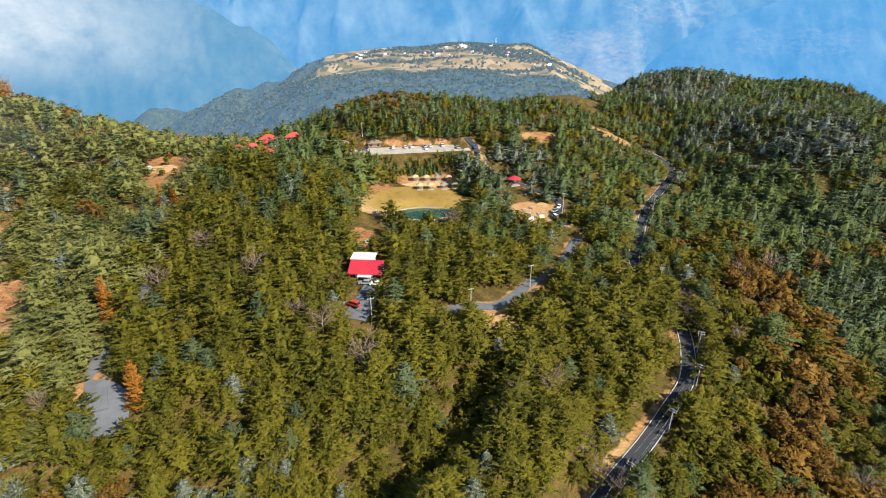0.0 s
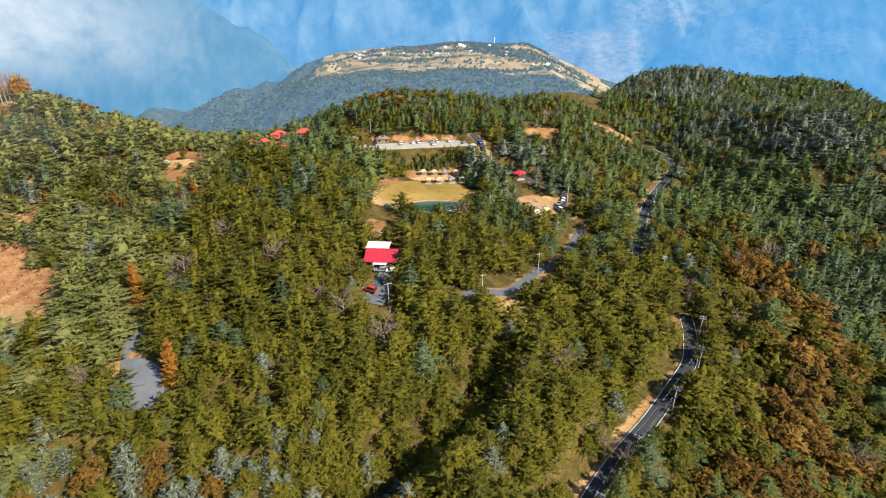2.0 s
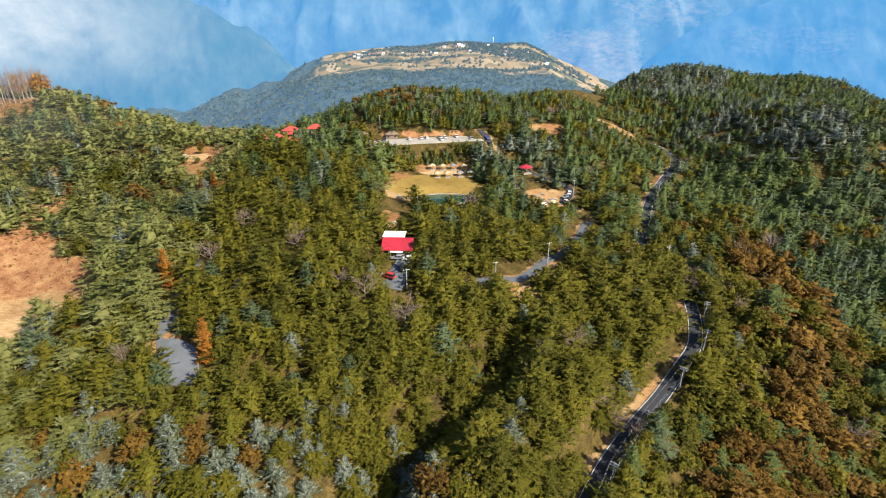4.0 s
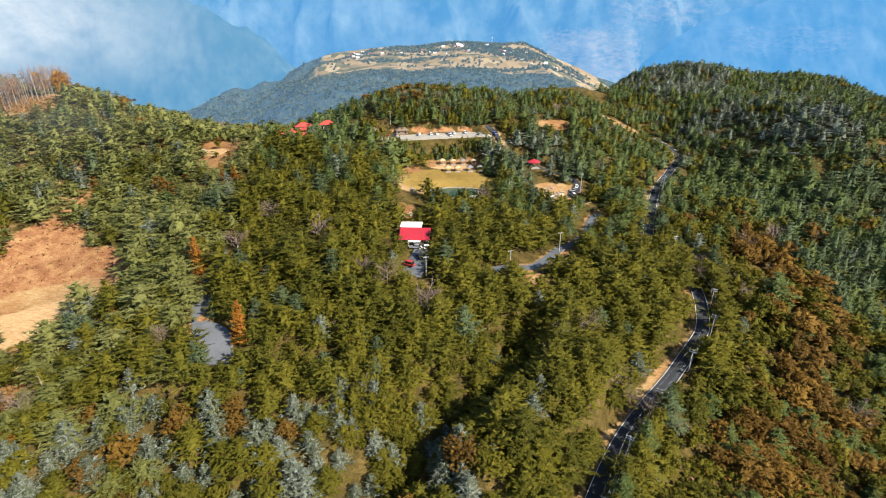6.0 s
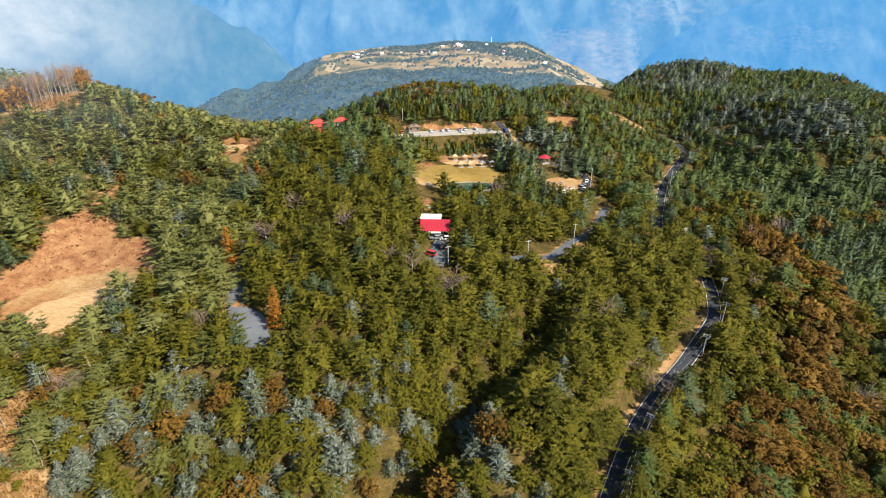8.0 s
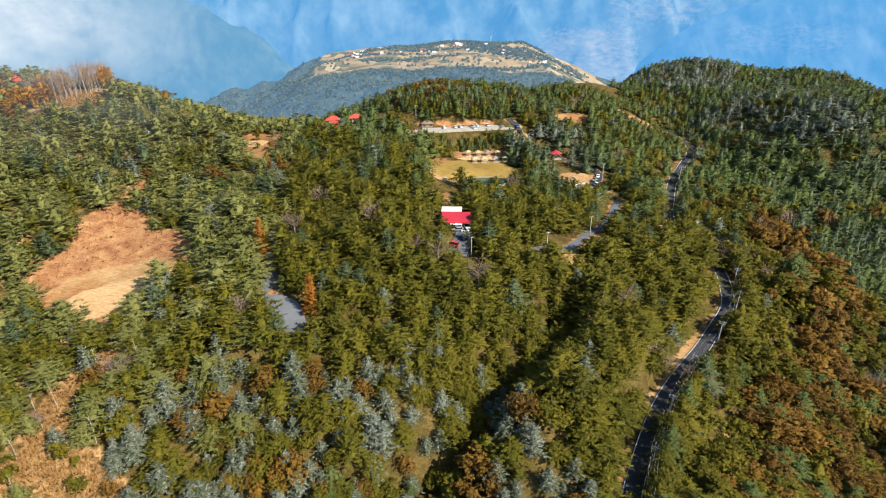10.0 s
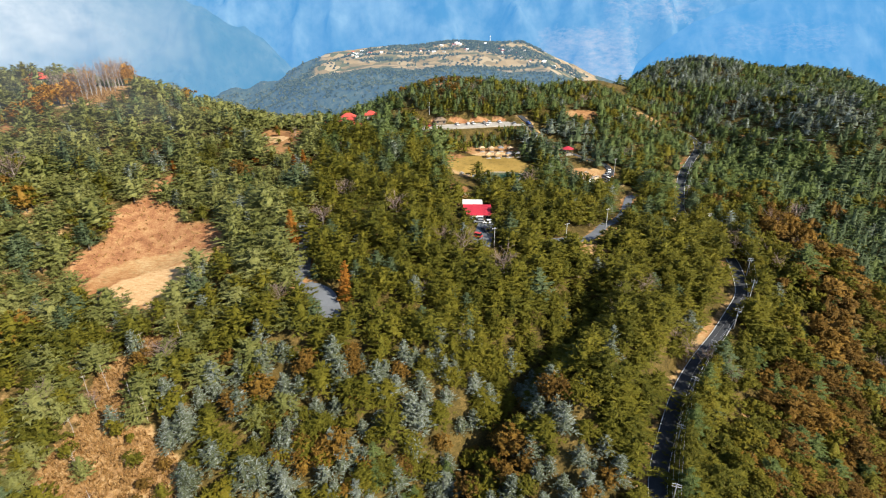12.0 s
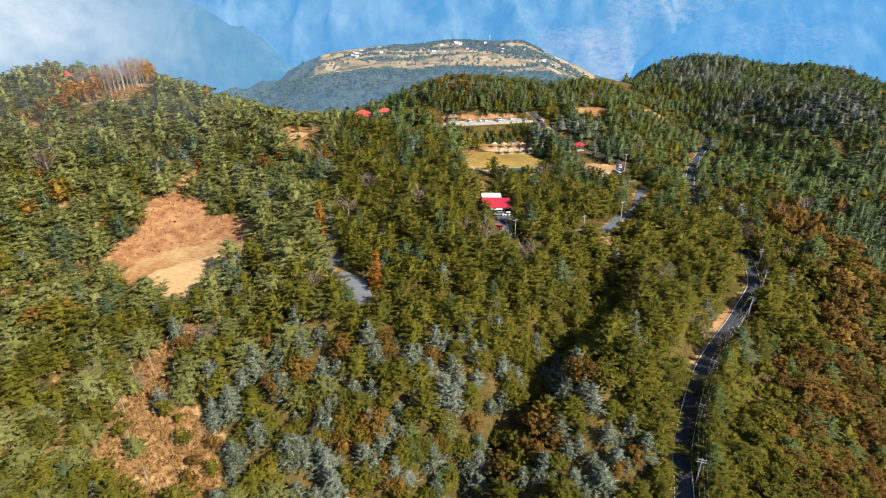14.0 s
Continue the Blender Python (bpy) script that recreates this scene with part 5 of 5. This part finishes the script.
# ---- poles and wires ----
def utility_pole(x, y, z, tall, turn, arms=2):
    root = thing("utility_pole", (x, y, z), turn, "grey concrete utility pole with steel crossarms", "utility pole", "utility poles")
    part("pole", tubed((0, 0, -1), (0, 0, tall), 0.19, 0.11, 8), POLEGREY, root)
    for k in range(arms):
        za = tall - 0.4 - 0.8 * k
        arm = part("crossarm", boxed((-1.1, -0.06, za - 0.06), (1.1, 0.06, za + 0.06)), POLEGREY, root)
        for s in (-1.0, -0.35, 0.35, 1.0):
            part("insulator", tubed((s, 0, za + 0.06), (s, 0, za + 0.26), 0.05, 0.035, 6), WHITE, arm)
    return Vector((x, y, z + tall))


line_tops = []
for i, off in ((5, 3.0), (12, 3.0), (19, 3.0), (27, 3.1), (36, 3.1), (46, 3.1), (55, 3.0), (61, 3.0), (74, 3.0), (90, 3.0), (105, 3.0)):
    i = min(i, len(MAIN.xy) - 1)
    (x, y), (sx, sy) = MAIN.xy[i], MAIN.side[i]
    px, py = x + sx * off, y + sy * off
    turn = math.degrees(math.atan2(sy, sx))
    line_tops.append((utility_pole(px, py, float(MAIN.z[i]) - 0.3, 8.8, turn), Vector((sx, sy, 0))))
for px, py, tall in ((9.3, 146.3, 8.0), (32.4, 165.5, 9.5), (60.5, 240, 11.0), (-22, 133, 7.5), (-47, 294, 8)):
    utility_pole(px, py, height_at(px, py), tall, 20, 1)


def wire(a, b, sag):
    bm, n = bmesh.new(), 8
    pts = [a.lerp(b, i / n) - Vector((0, 0, sag * 4 * (i / n) * (1 - i / n))) for i in range(n + 1)]
    side = (b - a).cross(Vector((0, 0, 1))).normalized() * 0.011
    rings = [[bm.verts.new(p + o) for o in (side, Vector((0, 0, 0.011)), -side, Vector((0, 0, -0.011)))] for p in pts]
    for u, v in zip(rings, rings[1:]):
        for k in range(4):
            bm.faces.new((u[k], u[(k + 1) % 4], v[(k + 1) % 4], v[k]))
    return part("wire", bm, WIRE)


for (a, sa), (b, sb) in zip(line_tops, line_tops[1:]):
    for s, dz in ((-1.0, -0.14), (1.0, -0.14), (0.35, -0.94)):
        tagged(wire(a + sa * s + Vector((0, 0, dz)), b + sb * s + Vector((0, 0, dz)), 0.5), "thin grey power line between the utility poles", "power line", "power lines")

# kerb of the pond
for i in range(36):
    cx, cy, hx, hy, turn, z, _, _ = PADS["pond"]
    t0 = 2 * math.pi * i / 36
    u, v = (hx + 0.5) * math.cos(t0), (hy + 0.5) * math.sin(t0)
    a = radians(turn)
    k = part("kerb_stone", boxed((-1.15, -0.25, -0.9), (1.15, 0.25, 0.12), 0.04), CONCRETE)
    k.matrix_world = pose(cx + u * math.cos(a) - v * math.sin(a), cy + u * math.sin(a) + v * math.cos(a), z, 0, 0, turn + math.degrees(math.atan2((hy + 0.5) * math.cos(t0), -(hx + 0.5) * math.sin(t0))))
    tagged(k, "pale stone of the pond kerb", "kerb", "pond kerb stones", "structure")

for i, (cx, cy) in enumerate(((17, 243), (20, 249), (18, 256), (23, 246), (21, 238), (25, 254))):
    KINDS["blue" if i % 2 else "pine"].stand(cx, cy, height_at(cx, cy) - 0.2, i * 71 % 360, 1.2, 1.25, i, "tall dark pine tree beside the lawn")
boulder = bmesh.new()
bmesh.ops.create_icosphere(boulder, subdivisions=2, radius=1.9)
for v in boulder.verts:
    v.co *= 1 + 0.18 * noise.noise(v.co * 0.9)
    v.co.z *= 0.75
rock = part("boulder", boulder, CONCRETE)
rock.matrix_world = pose(-133, 222, height_at(-133, 222) + 0.7)
tagged(rock, "pale grey boulder at the edge of bare ground", "boulder")

# ---- far land ----


def hill_crest(x):
    """The skyline of the far hill."""
    return np.interp(x, [-2600, -1720, -1302, -988, -852, -755, -600, -300, 0, 400, 560, 646, 800, 951, 1086, 1400, 2200], [-620, -400, -296, -195, -145, -82, -52, -28, -14, -6, -8, -48, -105, -155, -235, -330, -430])


def hill_z(x, y):
    front = np.interp(x, [-1500, -800, 0, 900, 1500], [3150, 2500, 2350, 2500, 3000])
    z = hill_crest(x) - 0.12 * np.maximum(0, 3600 - y) - 0.42 * np.maximum(0, front - y) - 0.30 * np.maximum(0, y - 3650)
    z = z - 0.10 * np.maximum(0, -650 - x) * smooth(3600 - y, 0, 500)
    fold = smooth(np.maximum(front - y, -700 - x), -200, 300)
    z = z + fold * 26 * np.sin(x / 95 + 2.2 * np.sin(y / 210)) + 7 * np.sin(y / 70 + 1.5 * np.sin(x / 190)) + 6 * np.sin(x / 83)
    lumps = np.array([noise.fractal(Vector((px / 260, py / 260, 1.7)), 0.9, 2.1, 5) for px, py in zip(np.ravel(x), np.ravel(y))]).reshape(np.shape(x))
    return np.maximum(z + lumps * (6 + 55 * fold), -640)


def hill_attrs(gx, gy, gz):
    front = np.interp(gx, [-1500, -800, 0, 900, 1500], [3150, 2500, 2350, 2500, 3000])
    edge = np.interp(gx, [-900, 200, 330, 1100], [2780, 2760, 2600, 2640])
    return [("field", smooth(gx, -840, -680) * (1 - smooth(gx, 1000, 1200)) * smooth(gy - edge, -40, 140))]


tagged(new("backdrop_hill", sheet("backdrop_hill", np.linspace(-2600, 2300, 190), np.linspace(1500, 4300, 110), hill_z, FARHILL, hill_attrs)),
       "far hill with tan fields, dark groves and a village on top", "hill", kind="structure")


def far_trees(name, rows, label):
    """Groves kilometres away: each tree a ragged dark tuft."""
    rng = np.random.default_rng(5)
    c = np.array(rows)
    c = np.c_[c, hill_z(c[:, 0], c[:, 1]) + 5]
    o = unit(rng.normal(0, 1, (len(c), 3)) + np.array([0, 0, 0.8]))
    v = sprays(rng, c, o, 7, 15, 5, 0.4, 0.9)
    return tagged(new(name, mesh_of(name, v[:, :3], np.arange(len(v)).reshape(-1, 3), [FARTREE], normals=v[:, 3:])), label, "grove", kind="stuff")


rg = np.random.default_rng(11)
grove = []
for x0, y0, x1, y1, n, s in ((-470, 3540, 560, 3590, 460, 22), (-520, 3300, -60, 3240, 70, 20), (-250, 3420, 330, 3380, 170, 22), (150, 3500, 560, 3330, 150, 40),
                             (560, 3560, 700, 3560, 60, 18), (-700, 2760, 420, 2740, 380, 40), (420, 2800, 820, 2900, 90, 40), (-300, 2950, 300, 3000, 50, 60),
                             (700, 3300, 900, 3200, 40, 30), (250, 3480, 560, 3050, 520, 60), (-330, 3590, 330, 3600, 320, 14), (-470, 3170, 120, 3120, 130, 22), (560, 3250, 820, 3150, 120, 30), (-650, 3400, -420, 3520, 60, 22), (-1250, 3300, -700, 3150, 260, 90), (-1000, 3000, -600, 2700, 200, 90)):
    t = rg.random(n)
    grove += list(zip(x0 + (x1 - x0) * t + rg.normal(0, s, n), y0 + (y1 - y0) * t + rg.normal(0, s, n)))
wx, wy = rg.uniform(-1700, 1100, 5200), rg.uniform(2200, 3500, 5200)
wooded = hill_attrs(wx, wy, None)[0][1] < 0.3
grove += list(zip(wx[wooded], wy[wooded]))
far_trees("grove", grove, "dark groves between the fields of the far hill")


def mountain(name, mat, y0, y1, xs_, zs_, seed, label, x0, x1, rough=130, scar=lambda x, z: 0.0 * x, cuts=(230, 60), low=-640):
    xs, ys = np.linspace(x0, x1, cuts[0]), np.linspace(y0, y1, cuts[1])
    gx, gy = np.meshgrid(xs, ys)
    f = (gy - y0) / (y1 - y0)
    rid = np.array([noise.ridged_multi_fractal(Vector((x / 620 + seed, y / 700, seed)), 1.0, 2.1, 5, 1.0, 2.0) for x, y in zip(gx.ravel(), gy.ravel())]).reshape(gx.shape)
    gz = low + (np.interp(gx, xs_, zs_) - low) * f ** 0.9 + (rid - 1.0) * rough * smooth(f, 0.0, 0.3) * (1 - 0.6 * smooth(f, 0.7, 1.0))
    w, h = len(xs), len(ys)
    i = (np.arange(h - 1)[:, None] * w + np.arange(w - 1)[None]).ravel()
    me = mesh_of(name, np.stack([gx, gy, gz], -1).reshape(-1, 3), np.stack([i, i + 1, i + w + 1, i + w], 1), [mat], None, False, [("scar", scar(gx, gz))])
    return tagged(new(name, me), label, "mountain", kind="structure")


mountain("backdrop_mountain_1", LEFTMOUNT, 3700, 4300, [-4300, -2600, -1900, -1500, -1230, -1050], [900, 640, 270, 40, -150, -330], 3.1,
         "mountain flank under a painted blue-grey haze glow, behind drifting cloud", -4300, -1000, 220)
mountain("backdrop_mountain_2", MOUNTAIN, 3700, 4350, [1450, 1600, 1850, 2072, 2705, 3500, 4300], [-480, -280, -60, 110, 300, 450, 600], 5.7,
         "mountain slope across the valley under a painted blue haze glow", 1450, 4300, 90,
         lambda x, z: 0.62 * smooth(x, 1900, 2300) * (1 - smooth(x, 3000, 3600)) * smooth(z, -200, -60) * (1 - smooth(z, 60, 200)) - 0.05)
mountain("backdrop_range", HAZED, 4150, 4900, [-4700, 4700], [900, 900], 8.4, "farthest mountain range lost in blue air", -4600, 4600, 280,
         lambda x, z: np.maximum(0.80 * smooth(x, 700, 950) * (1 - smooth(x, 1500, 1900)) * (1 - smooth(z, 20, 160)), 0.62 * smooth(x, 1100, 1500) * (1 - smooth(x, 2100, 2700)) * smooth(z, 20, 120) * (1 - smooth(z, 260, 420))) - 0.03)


def cloud_sheet(name, x0, x1, z0, z1, y, cover, label, mat=CLOUD):
    xs, zs = np.linspace(x0, x1, 60), np.linspace(z0, z1, 40)
    gx, gz = np.meshgrid(xs, zs)
    gy = y * (1 + 0.03 * np.sin(gx / 500) + 0.02 * np.sin(gz / 200 + 1))
    w, h = len(xs), len(zs)
    i = (np.arange(h - 1)[:, None] * w + np.arange(w - 1)[None]).ravel()
    me = mesh_of(name, np.stack([gx, gy, gz], -1).reshape(-1, 3), np.stack([i, i + 1, i + w + 1, i + w], 1), [mat], None, False, [("cover", cover(gx, gz))])
    ob = tagged(new(name, me), label, "cloud", kind="structure")
    ob.visible_shadow = False
    return ob


cloud_sheet("cloud_bank", -4000, -900, -420, 900, 3400,
            lambda x, z: np.clip((1 - smooth(x, -2700, -1250)) * smooth(z, -330, 60), 0, 1) * 0.95, "white cloud drifting before the blue mountains")


# ---- the far village ----
def far_house(x, y, w, d, h, turn, mat):
    root = thing("house", (x, y, float(hill_z(np.array(x), np.array(y))) - 1), turn, "small pale village house on the far hill", "house", "far village houses")
    part("wall", boxed((-w / 2, -d / 2, -3), (w / 2, d / 2, h)), WHITE, root)
    part("roof", prism(bmesh.new(), [(-d / 2 - 0.8, h), (d / 2 + 0.8, h), (0, h + d * 0.28)], -w / 2 - 0.6, w / 2 + 0.6), mat, root)
    for k in (-0.28, 0.28):
        part("window", boxed((w * k - 1.2, -d / 2 - 0.15, h * 0.4), (w * k + 1.2, -d / 2 - 0.02, h * 0.75)), DARKGLASS, root)


for i in range(46):
    cx, cy, sp = ((-560, 3480, 90), (330, 3420, 90), (430, 3240, 60), (-60, 3300, 160), (120, 3520, 60), (560, 3000, 80), (-480, 3330, 60))[i % 7]
    far_house(cx + rg.normal(0, sp), cy + rg.normal(0, sp * 0.6), rg.uniform(12, 26), rg.uniform(9, 13), rg.uniform(5, 10), rg.uniform(-25, 25), (WHITE, GREYROOF, TILERED, WHITE)[i % 4])
mast = thing("radio_mast", (350, 3590, float(hill_z(np.array(350.0), np.array(3590.0)))), 0, "slender white radio mast on the far hill", "mast")
part("shaft", tubed((0, 0, -2), (0, 0, 46), 2.2, 1.0, 8), WHITE, mast)
part("platform", tubed((0, 0, 38), (0, 0, 41), 4, 4, 10), WHITE, mast)

for my, thin in ((158, 0.05), (205, 0.04)):
    cloud_sheet("mist", -330, -118, 44, 112, my, lambda x, z: thin * smooth(z, 48, 78) * (1 - smooth(z, 96, 111)) * (1 - smooth(x, -190, -122)),
                "thin white mist drifting before the hillside", MIST)
cloud_sheet("mist", -345, -215, 66, 118, 262, lambda x, z: 0.12 * smooth(x, -345, -330) * (1 - smooth(x, -262, -218)) * smooth(z, 74, 88) * (1 - smooth(z, 100, 117)),
            "thin white mist drifting over the hilltop", MIST)
